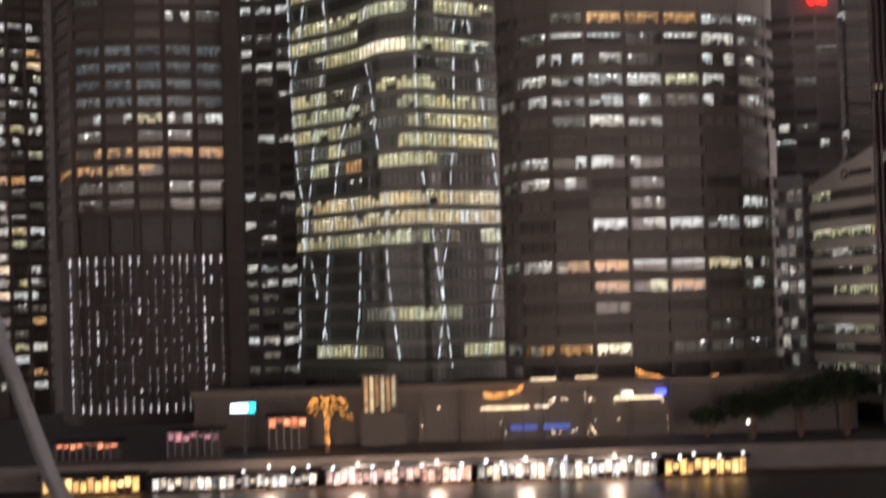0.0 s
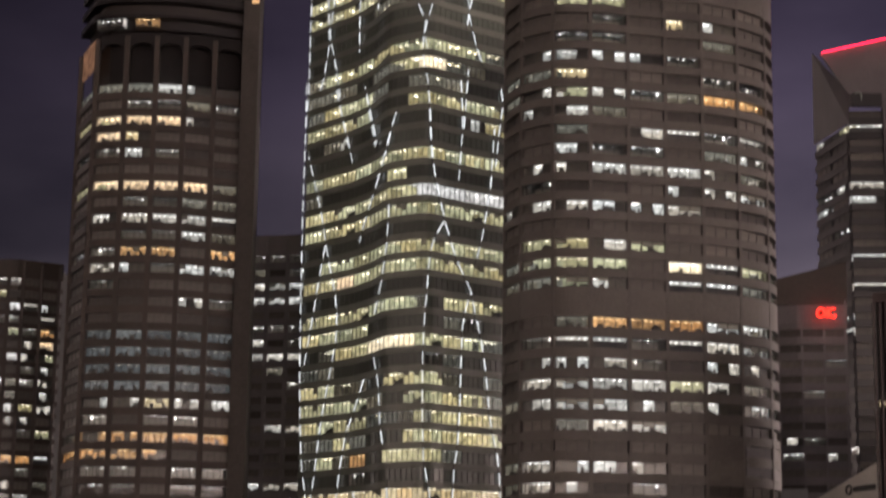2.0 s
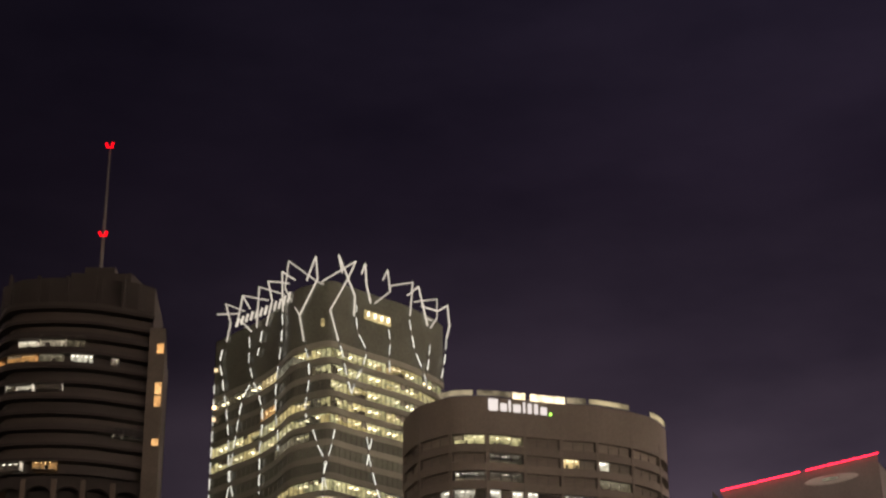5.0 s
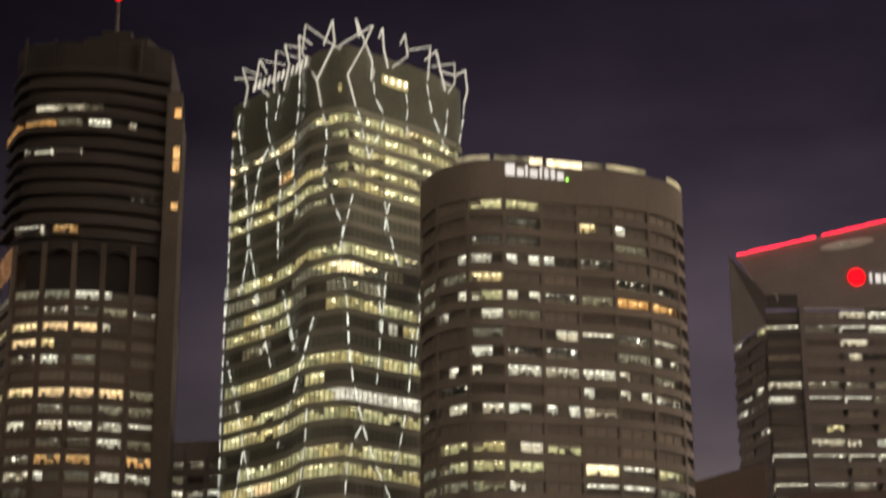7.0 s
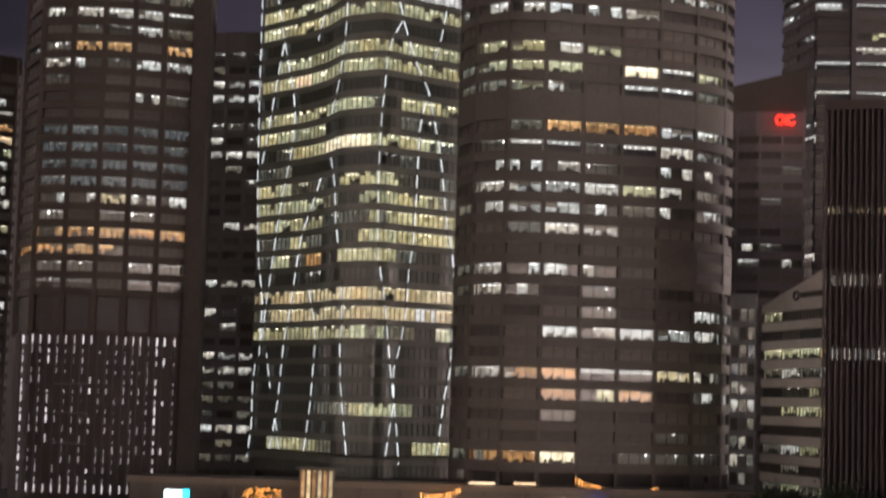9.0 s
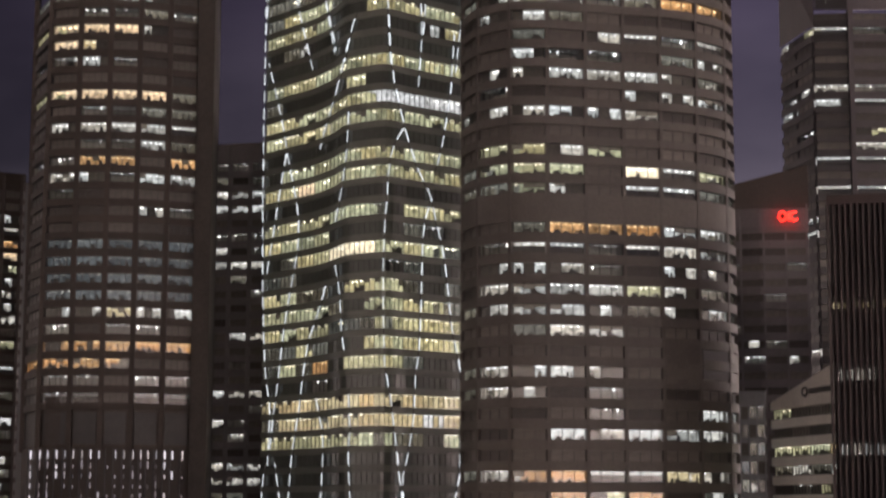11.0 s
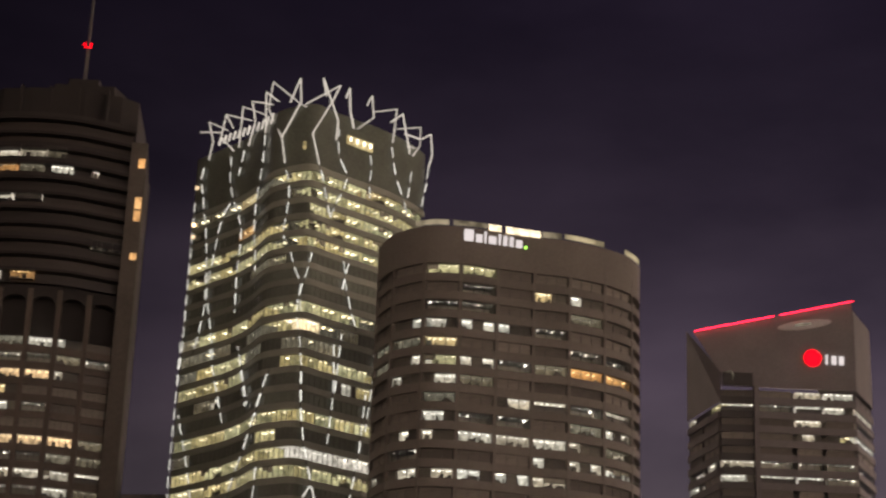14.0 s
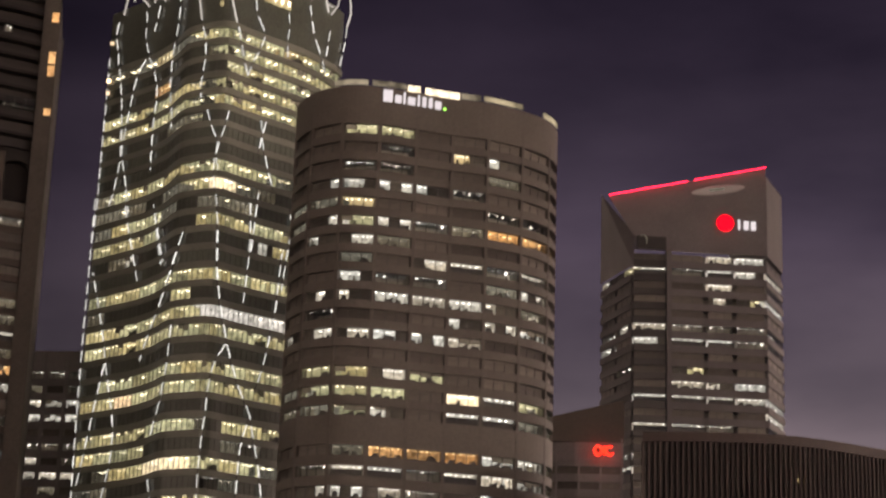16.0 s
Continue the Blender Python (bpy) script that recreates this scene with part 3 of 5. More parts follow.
# small lamps on the corner of the facade
for z, mat in ((179.8, WALL_GLOW["B"]), (170.4, LAMP["o"]), (167.4, CEIL["A"])):
    q = FIG.at(-32.4, 0.4)
    under(part("corner_lamp", box(bmesh.new(), q.x - 0.4, q.x + 0.4, q.y - 0.2, q.y + 0.2, z - 0.35, z + 0.45), mat, fig, "small lit corner window"), FIG_INV)


def fig_point(x, z, out=0.42):
    q = FIG.at(x, out)
    return Vector((q.x, q.y, z))


# middles of the storeys, from the crown down
LINE_STOREYS = [187.0 - 3.95 * n for n in range(4)] + [171.1 - 3.85 * n for n in range(8)] + [140.6 - 3.955 * n for n in range(34)]


def light_line(*n):
    """A dark rail down the front with a white bar of light in each storey; n: x, z, x, z ... from the top."""
    knots = list(zip(n[::2], n[1::2]))
    top, low = knots[0][1], knots[-1][1]

    def x_at(z):
        for (xa, za), (xb, zb) in zip(knots, knots[1:]):
            if za >= z >= zb:
                return xa + (xb - xa) * (za - z) / max(za - zb, 1e-6)
        return knots[-1][0]

    rail = tube(bmesh.new(), [fig_point(x, z, 0.24) for x, z in knots], [0.09] * len(knots), 6)
    strip = under(part("light_line", rail, DARK_METAL, fig, "dark rail carrying white light bars"), FIG_INV)
    for mid in LINE_STOREYS:
        za, zb = min(mid + 1.3, top), max(mid - 1.3, low)
        if za - zb > 0.5:
            bm = bmesh.new()
            bar(bm, fig_point(x_at(za), za, 0.46), fig_point(x_at(zb), zb, 0.46), 0.16, 0.14)
            under(part("light_bar", bm, LED, strip, "white glowing bar"), Matrix.Identity(4))


def crown_strut(*n):
    """A bent steel strut of the crown; the whole strut glows itself."""
    bm = bmesh.new()
    knots = list(zip(n[::2], n[1::2]))
    for (xa, za), (xb, zb) in zip(knots, knots[1:]):
        bar(bm, fig_point(xa, za, 0.3), fig_point(xb, zb, 0.3), 0.26, 0.26)
    under(part("crown_strut", bm, LED_CROWN, fig, "self-glowing steel strut of the crown"), FIG_INV)


light_line(-33.3, 143.3, -33.3, 124.5, -33.4, 111.3, -33.3, 91.6, -33, 73.5, -32.6, 63.2, -31.9, 53, -30.6, 45.4, -31, 33)
light_line(-32.3, 124.3, -30.8, 118.5, -29.4, 112.9, -28.2, 107.4, -27.4, 102.7, -28.5, 97.1, -29.5, 90.9, -30.5, 84.6, -32, 75.9)
light_line(-27.4, 102.7, -26.1, 96.6, -24.9, 91.3, -24.2, 86.1, -24.4, 79.8, -26, 71.3, -27.5, 62.7, -28.9, 50.3, -29.6, 45.4, -30.5, 36.7)
light_line(-26, 139.5, -24.8, 133.8, -23, 126.7, -21.3, 119.8)
light_line(-18.2, 133.8, -16.9, 126.7, -15.8, 121.1)
light_line(-10.8, 127.5, -12.5, 121.7, -13.6, 117.2, -15.3, 112, -17.9, 105.7, -19.2, 101.2)
light_line(-4.8, 132.7, -4.2, 124.2, -3.9, 116.9, -3.1, 111, -2.2, 107, -1.2, 103)
light_line(-1.2, 102.7, -2.3, 100.6, -3.5, 97.7, -4.2, 92.8, -4.5, 85.7, -4.8, 79.8, -5, 73.9, -4.9, 62.3, -4.5, 51.9, -3.5, 46.2, -2.9, 40.5, -2, 32.6)
light_line(-1.2, 102.7, 0, 99, 1.8, 93.8, 3.6, 90.5, 4.6, 88.5, 5.5, 83.5, 6.7, 78.9, 7.7, 73, 8.4, 65.9, 8.9, 61.1, 10.5, 54.1, 11.1, 47.1, 10.8, 40, 10.6, 30.6)
light_line(4.6, 88.5, 3.4, 84.5, 2.8, 80.8, 2.6, 72.4, 2.4, 62.9, 2.1, 55.9, 1.4, 51.1, 1.1, 41.8, -0.2, 33.7, -1.1, 30.3)
light_line(1.9, 134.3, 2.4, 125.7, 2.2, 119.5, 1.7, 112)
light_line(9.3, 124.8, 8.9, 118.5, 8.6, 112.2, 6.9, 100.8, 5.4, 94.4)
light_line(-12.3, 107, -12.6, 98.5, -13.6, 90.4, -15.2, 83.7)
light_line(-15.1, 74.6, -13.9, 68.9, -13.4, 60.5, -12.7, 55.7)
light_line(-11.8, 48.7, -11.4, 39.4, -11.7, 34.8, -11.3, 26.7, -10.1, 16.2, -9.4, 11.1)
light_line(-17.3, 71, -19.2, 65.3, -21.5, 59.6, -22.7, 52.3, -23.7, 43.8, -25.1, 35.8, -26.1, 22.2, -27.6, 12.4)
light_line(-19.5, 47.2, -17.7, 39.8, -17.5, 35.3, -18.1, 23.3, -19.4, 12.5)
light_line(-30.8, 185.1, -31.4, 182.2, -31.4, 180.8, -30.5, 177, -30.4, 174.7, -29.5, 170.8, -28.5, 163, -28, 155.1, -27.8, 149.1, -29, 141.4, -30.3, 137.8)
light_line(-32.6, 176.2, -32.6, 163.1, -32.7, 156.6, -32.7, 141.3, -33.3, 130.6, -33.3, 119.9)
light_line(-24.3, 185.6, -23.8, 182.4, -24.1, 178.8, -23.2, 175, -22.3, 171.6, -21.3, 169.5, -20, 164.2, -19.9, 160.3, -20.4, 155.4, -20.3, 151.5, -20.2, 144.7)
light_line(-20.8, 184.5, -21, 182.4, -21.8, 178.7)
light_line(-22.9, 173.9, -24, 170.9, -25.1, 169.7, -25.9, 165.8, -26.2, 163.3, -26.9, 158, -27.8, 151.9, -26.2, 144.5, -24.8, 135.9)
light_line(-15.7, 185.2, -15.5, 183, -15.7, 177.5, -15.9, 175, -16.6, 171.1, -16.8, 167.8, -16.7, 162.1, -15.8, 154.8, -15.7, 151.9)
light_line(-10.4, 173.7, -9.3, 169.7, -9, 165.5, -9.4, 161.5, -9.8, 158.3, -9.4, 156)
light_line(-3.1, 173.2, -2.1, 169.2, -1.4, 165.6, -0.3, 162.1)
light_line(0.6, 183.4, 0.5, 179.8, 0.9, 176.9, 3, 173.2, 2.2, 169.6, 0.6, 165.6, -0.3, 162.1)
light_line(7.8, 180, 8.2, 177.1, 7.9, 173.4, 8.1, 169.7)
light_line(12.5, 184, 13, 180.9, 13.7, 177.3, 15.8, 172.8, 16.8, 168.7)
light_line(17.4, 181.1, 17, 176.5, 16.6, 172.9)
light_line(21.4, 185.2, 21.1, 180.7, 20.5, 176.5, 19.8, 172.4)
light_line(-7.9, 153, -6.7, 148.9, -5.1, 144.9, -5.9, 141.2, -5.7, 137.4, -4.6, 131, -4.3, 122.3, -3.8, 115.1)
light_line(-3.7, 152.7, -4.5, 147.3, -5.6, 143.7, -4.9, 138.5)
light_line(3, 153.4, 3.6, 150.3, 3, 145.6)
light_line(4.2, 153.1, 3.4, 148.9, 4.6, 144.8, 5.5, 141.1, 6.8, 138.2)
light_line(3.5, 136.7, 3.1, 130.3, 2.6, 122.6)
light_line(10.5, 135.3, 11.1, 130.9, 10.3, 124.3, 9.6, 116.6)
light_line(-11.3, 125.8, -12.5, 121.1, -13.3, 117.6)
light_line(-18.7, 136.1, -16.7, 127.3, -15.4, 121.4)
light_line(-31.8, 33, -32.4, 26.1, -32.3, 17.3, -33.2, 10.4)
light_line(-29.2, 33.5, -28, 26)
light_line(-26.8, 21, -25.3, 12.4)
light_line(-2.1, 32.6, -1.4, 27.6, -0.2, 18.3, 0.5, 10.8)
light_line(-1.1, 30.3, -0.9, 23, -2.4, 11.5)
light_line(10.6, 30.6, 9.5, 25.1, 8.1, 11)
crown_strut(-30, 186, -29.2, 190.5, -30.7, 196.2, -25.6, 191.7)
crown_strut(-32.8, 194.5, -27.2, 191.9)
crown_strut(-23.7, 185.7, -27.2, 190.7, -26.3, 196.1, -24.3, 191.8)
crown_strut(-26.3, 196.1, -19.6, 191.2)
crown_strut(-22.4, 186, -22.1, 196.2, -15.7, 189.4)
crown_strut(-19.9, 185, -18.6, 190.4, -19.8, 196.2, -14.3, 190.4)
crown_strut(-15.7, 185, -16.2, 195.6, -12.8, 189.9)
crown_strut(-10.5, 174.2, -11.6, 180.7, -15.3, 190.4, -14.5, 196.2, -7.7, 187.7, -6.4, 186.8)
crown_strut(-11.6, 180.7, -7.7, 188.4, -8.2, 194.1, -10.2, 188.7)
crown_strut(-3.2, 173.4, -4.9, 180.4, -1.4, 189, 0.4, 194.2, -6.7, 187.5)
crown_strut(-2.6, 190, -3.4, 194.1, 0.3, 185.5, 0.1, 180.7)
crown_strut(3.8, 185.1, 2.8, 189.3, 2.5, 194.4, 1.7, 191.6)
crown_strut(4.7, 185.4, 8.2, 189.5, 7.6, 194.7, 6.5, 191.8)
crown_strut(8.2, 190.9, 13.4, 194, 12.8, 185.4)
crown_strut(16.9, 184.8, 14.8, 193.6, 12.1, 190)
crown_strut(13.7, 189.2, 19.2, 193, 19.2, 188.2, 17.6, 184.7)
crown_strut(15.5, 189, 19.4, 190.1, 21.9, 193.9, 22.4, 189.1, 21.5, 184.8)
crown_strut(16.2, 186.5, 18, 186.8)


# ---- the rounded granite tower on the river bank ----
RIV = Face([(10.6, 338), (12.1, 332.2), (14.2, 327.5), (17.9, 324), (21.5, 322.4), (27, 322.6), (32, 323.8), (40.3, 326), (47.6, 327.5), (54.6, 330.8), (59.5, 334.8), (62.6, 340.5), (63.6, 347)])
RIV_BAYS = [11.0, 13.8, 19.4, 26.2, 33.3, 40.4, 47.4, 54.5, 60.6, 63.4]
RIV_INV = Matrix.Translation((-37, -345, 0))
riv = thing("office_tower", "dark rounded granite office tower with many lit office windows", "tower", (37, 345, 0), "city towers")
riv_plan = [tuple(RIV.at(x, -4.0)) for x in (11.2, 12.6, 14.5, 18, 22, 27, 32, 40, 47.6, 54, 58.5, 61, 62.5)]
bm = bmesh.new()
prism(bm, riv_plan + [(58, 366), (20, 366)], 0, 139)
under(part("core", bm, CORE, riv), RIV_INV)
RIV_TEXT = """..yy..... ...p.l1.. ..pp..d.. .3461p... ddY...pp. d3y6pdooo .15d..... ..d.5tptd ..4pp.d6. .21www1d1 .p...16wd 15546w... ......... .yy5y....
dyyy.Btyd ddyh.ttdd"""
RIV_LOW = """..dooowwd .pttptwwd .365p.62. .wwwwy4dd d5ww2d15d ..dww.... ......... dw341.... dw2.p.... ....p..ww ...w5wwww ......... dwoottY6.
...oho.dw ...p..... ......p.. dooB.ppp."""
riv_rows = [(135.0 - 3.57 * k, s) for k, s in enumerate(RIV_TEXT.split())] + [(74.2 - 3.72 * k, s) for k, s in enumerate(RIV_LOW.split())]
for i, (z, text) in enumerate(riv_rows):
    below = riv_rows[i + 1][0] if i + 1 < len(riv_rows) else z - 3.72
    bm = bmesh.new()
    wall_band(bm, RIV.line(10.9, 63.5, 0.25), RIV.line(10.9, 63.5, -3.9), below + 0.98, z - 0.98)
    under(part("spandrel", bm, GRANITE, riv), RIV_INV)
    for b, kind in enumerate(text):
        ob = window(riv, RIV, RIV_BAYS[b], RIV_BAYS[b + 1], z, 1.94, kind, 3 if b not in (0, 8) else 2, 3.3, 0.42)
        ob.matrix_parent_inverse = RIV_INV
for x in RIV_BAYS:
    q, s = RIV.at(x, 0.32), RIV.at(x + 0.4, 0.32)
    bm = bmesh.new()
    m = pose(q.x, q.y, 0, 0, 0, math.degrees(math.atan2(s.y - q.y, max(s.x - q.x, 0.02))))
    box(bm, -0.3, 0.3, 0.0, 1.6, 8, 139, 0, m)
    under(part("pier", bm, GRANITE, riv), RIV_INV)
bm = bmesh.new()
wall_band(bm, RIV.line(10.9, 63.5, 0.3), RIV.line(10.9, 63.5, -3.9), 135.98, 143.4)
under(part("parapet_wall", bm, GRANITE, riv), RIV_INV)
bm = bmesh.new()
prism(bm, riv_plan + [(58, 366), (20, 366)], 139, 142)
under(part("roof", bm, ROOFING, riv), RIV_INV)
# these strips glow themselves, standing for light on the parapet
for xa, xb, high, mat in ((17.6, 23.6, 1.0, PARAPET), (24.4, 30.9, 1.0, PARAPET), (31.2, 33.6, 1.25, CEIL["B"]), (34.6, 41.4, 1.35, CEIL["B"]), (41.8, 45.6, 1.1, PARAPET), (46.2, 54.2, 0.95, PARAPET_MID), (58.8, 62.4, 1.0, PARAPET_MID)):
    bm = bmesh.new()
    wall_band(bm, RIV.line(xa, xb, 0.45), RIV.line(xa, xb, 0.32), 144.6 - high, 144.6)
    under(part("parapet_light", bm, mat, riv, "soft self-glowing strip along the parapet"), RIV_INV)
# dark louvred panel standing for a deep opening replaces some windows, framed by blank granite
m, w = RIV.span(54.5, 60.4, 50.1, 0.3)
bm = box(bmesh.new(), 0.4, w - 0.4, -0.02, 0.2, -2.7, 2.7, 0, m)
for k in range(11):
    box(bm, 0.4, w - 0.4, -0.14, -0.02, -2.6 + 0.48 * k, -2.4 + 0.48 * k, 0, m)
under(part("louvre", bm, DARK_METAL, riv, "dark louvred panel standing for a deep opening"), RIV_INV)
for xa, xb in ((47.6, 54.3), (60.6, 63.3)):
    for z in (51.88, 48.16):
        m, w = RIV.span(xa, xb, z, 0.42)
        under(part("blank_panel", box(bmesh.new(), 0.1, w - 0.1, 0, 0.3, -1.8, 1.8, 0, m), GRANITE, riv), RIV_INV)
# plain blocks stand for the lit sign
letters = ((26.5, 2.4, 1.8), (28.7, 1.65, 1.3), (30.3, 2.4, 0.5), (31.2, 1.65, 1.5), (33.1, 2.3, 0.5), (34.0, 2.1, 0.85), (35.25, 2.1, 0.85), (36.5, 1.65, 1.3))
for x, high, wide in letters:
    m, w = RIV.span(x, x + wide, 140.6, 0.45)
    bm = bmesh.new()
    box(bm, 0, w, -0.12, 0.1, 0, high, 0, m)
    bmesh.ops.bevel(bm, geom=bm.edges[:], offset=0.1, segments=2, affect="EDGES")
    under(part("sign_block", bm, WHITE_SIGN, riv, "white glowing block of the roof sign"), RIV_INV)
m, w = RIV.span(38.2, 38.8, 140.6, 0.45)
bm = bmesh.new()
bmesh.ops.create_uvsphere(bm, u_segments=10, v_segments=6, radius=0.3, matrix=m @ pose(0.3, 0, 0.3))
under(part("sign_dot", bm, GREEN, riv, "small green glowing dot"), RIV_INV)


# ---- the tall brown tower with the concrete fin and the mast ----
RIP = Face([(-85.5, 402), (-84.9, 398.9), (-81.2, 390.4), (-77.6, 383.9), (-71, 382.1), (-64.2, 382), (-57.7, 383), (-51.8, 385.4), (-46, 388)])
RIP_BAYS = [-84.6, -78.2, -71.4, -64.8, -58.6, -52.5, -46.3]
RIP_INV = Matrix.Translation((64, -395, 0))
rip = thing("office_tower", "tall dark brown tower with a concrete fin and mast", "tower", (-64, 395, 0), "city towers")


def rip_plan(inset, left=-85.2, right=-45.6):
    return [tuple(RIP.at(x, -inset)) for x in (left, -84, -81, -77.6, -71, -64.2, -57.7, -51.8, right)]


bm = bmesh.new()
prism(bm, rip_plan(4.2, -84.9) + [(-46, 420), (-80, 422)], 0, 136)
under(part("core", bm, CORE, rip), RIP_INV)
RIP_TEXT = """dddw1. ..ppdp yAAA1. .Al... pp4p.. ...... yAAAAd ..ppdd .4wwwt ..ppwd ppoo.o .w1pww .p.... ....6p ...... .ggggg .ggggg .ggggg .ggggg
.33Y65 .p.pp. 779ooo ooo8.. .pp.pp .pp.pp"""
for k, text in enumerate(RIP_TEXT.split()):
    z = 134.1 - 3.64 * k
    bm = bmesh.new()
    wall_band(bm, RIP.line(-84.8, -46.0, 0.25), RIP.line(-84.8, -46.0, -3.9), z - 2.62, z - 1.02)
    under(part("spandrel", bm, BROWN, rip), RIP_INV)
    for b, kind in enumerate(text):
        ob = window(rip, RIP, RIP_BAYS[b], RIP_BAYS[b + 1], z, 2.0, kind, 4, 3.3, 0.55)
        ob.matrix_parent_inverse = RIP_INV
for x in RIP_BAYS:
    q = RIP.at(x, 0.3)
    bm = bmesh.new()
    box(bm, q.x - 0.55, q.x + 0.55, q.y - 0.05, q.y + 1.6, 35.6, 146)
    under(part("pier", bm, BROWN, rip), RIP_INV)
bm = prism(bmesh.new(), [(-46.6, 386.2), (-42.9, 386.2), (-46.0, 418), (-49.6, 418)], 0, 183.6)
bmesh.ops.bevel(bm, geom=bm.edges[:], offset=0.12, segments=1, affect="EDGES")
under(part("concrete_fin", bm, FIN_WALL, rip, "smooth dark warm grey concrete fin wall"), RIP_INV)
# plant storey: dark louvred panels between piers
for a, b in zip(RIP_BAYS, RIP_BAYS[1:]):
    m, w = RIP.span(a, b, 40.4, 0.0)
    bm = bmesh.new()
    box(bm, 0.9, w - 0.9, 0.3, 0.6, -3.4, 3.4, 0, m)
    for s in range(9):
        box(bm, 0.9, w - 0.9, 0.05, 0.3, -3.3 + 0.75 * s, -3.0 + 0.75 * s, 0, m)
    under(part("louvre_panel", bm, DARK_METAL, rip), RIP_INV)
bm = wall_band(bmesh.new(), RIP.line(-85.2, -46.4, -0.75), RIP.line(-85.2, -46.4, -5.0), 35.6, 47.0)
under(part("plant_wall", bm, BROWN, rip), RIP_INV)
# podium screen with slits of light
bm = bmesh.new()
wall_band(bm, RIP.line(-84.8, -46.6, 0.1), RIP.line(-84.8, -46.6, -3.9), 0, 36.4)
under(part("podium_wall", bm, BROWN, rip), RIP_INV)
slit = random.Random(21)
columns = [-80, -77.3, -75.6, -73.7, -71.9, -70.1, -68.3, -66.5, -64.8, -63, -61.4, -59.7, -57.9, -56.4, -55, -53.4, -51.7, -50.2, -48.2]
bright = {-80: 0.85, -73.7: 0.6, -51.7: 0.95, -64.8: 0.55, -50.2: 0.4}
for x in columns:
    q = RIP.at(x, 0.5)
    bm = bmesh.new()
    box(bm, q.x - 0.62, q.x - 0.42, q.y - 0.1, q.y + 0.5, 3, 36)
    under(part("screen_fin", bm, DARK_METAL, rip), RIP_INV)
    for r in range(16):
        z = 2.8 + 2.08 * r
        end = r in (0, 15)
        if slit.random() < (0.95 if end else bright.get(x, 0.72)):
            high = 1.7 if end else slit.uniform(0.5, 1.7)
            strong = end or x in bright
            o = new("light_slit", shared(("slit", strong), lambda rnd: mesh_of(box(bmesh.new(), -0.5, 0.5, 0, 0.25, 0, 1), "light_slit", SLIT_BRIGHT if strong else SLIT)))
            o.parent = rip
            o.matrix_parent_inverse = RIP_INV
            o.matrix_basis = pose(q.x, q.y + 0.1, z) @ Matrix.Diagonal((0.30 if x in bright else 0.2, 1, high, 1))
for z in (13.0, 19.4, 25.5):
    bm = bmesh.new()
    wall_band(bm, RIP.line(-72, -65, 0.65), RIP.line(-72, -65, 0.5), z, z + 0.14)
    under(part("screen_rail", bm, METAL, rip), RIP_INV)
# arched terrace storey and the flats above
bm = bmesh.new()
prism(bm, rip_plan(2.6) + [(-46, 420), (-80, 422)], 136, 186)
under(part("upper_core", bm, ROOFING, rip), RIP_INV)
for a, b in zip(RIP_BAYS[1:], RIP_BAYS[2:]):
    m, w = RIP.span(a, b, 137.2, 0.0)
    bm = bmesh.new()
    n = 12
    for k in range(n):
        ta, tb = math.pi * k / n, math.pi * (k + 1) / n
        xa, xb = w / 2 - (w / 2 - 0.6) * math.cos(ta), w / 2 - (w / 2 - 0.6) * math.cos(tb)
        za, zb = 5.2 + 2.0 * math.sin(ta), 5.2 + 2.0 * math.sin(tb)
        for y in (-0.2, 0.5):
            quad(bm, [m @ Vector(c) for c in ((xa, y, za), (xb, y, zb), (xb, y, 9.4), (xa, y, 9.4))])
        quad(bm, [m @ Vector(c) for c in ((xa, -0.2, za), (xa, 0.5, za), (xb, 0.5, zb), (xb, -0.2, zb))])
    under(part("arch", bm, ROOFING, rip), RIP_INV)
bm = bmesh.new()
m, w = RIP.span(-83.8, -79.2, 142.6, 0.3)
box(bm, 0, w, 0, 0.2, -3.4, 3.4, 0, m)
under(part("terrace_window", bm, DULL, rip, "tall window lit dull orange"), RIP_INV)
FLATS = ((177.2, 2.0, ((-75.1, -71.0, "w"),)), (178.0, 3.0, ((-70.4, -64.7, "w"), (-64.5, -60.6, "d"))),
         (174.0, 2.0, ((-83.6, -79.5, "o"), (-77.2, -71.1, "o"), (-70.2, -65.0, "d"), (-63.3, -58.6, "w"), (-54.6, -53.2, "p"))),
         (167.6, 2.0, ((-76.9, -71.3, "w"), (-70.4, -64.7, "t"))), (157.7, 2.2, ((-53.2, -51.4, "d"), (-51.2, -46.9, "d"))), (149.0, 2.0, ((-78.0, -72.4, "t"), (-69.6, -64.6, "o"))))
for k in range(11):
    z = 148.6 + 3.62 * k
    left = -84.2 + 0.18 * k
    bm = bmesh.new()
    wall_band(bm, RIP.line(left, -46.2, 0.9), RIP.line(left, -46.2, -2.6), z + 1.35, z + 2.0)
    under(part("balcony_slab", bm, ROOFING, rip, "curved balcony slab"), RIP_INV)
    bm = bmesh.new()
    wall_band(bm, RIP.line(left, -46.2, 0.86), RIP.line(left, -46.2, 0.78), z + 2.0, z + 2.95)
    under(part("balustrade", bm, NEAR_BLACK, rip), RIP_INV)
    bm = bmesh.new()
    wall_band(bm, RIP.line(left, -46.2, -1.2), RIP.line(left, -46.2, -1.3), z - 0.9, z + 1.3)
    under(part("glazing", bm, NEAR_BLACK, rip), RIP_INV)
for z, high, row in FLATS:
    for a, b, kind in row:
        m, w = RIP.span(a, b, z, 0.95)
        bay(rip, m, w, high, kind, 2, 1.6, RIP_INV)
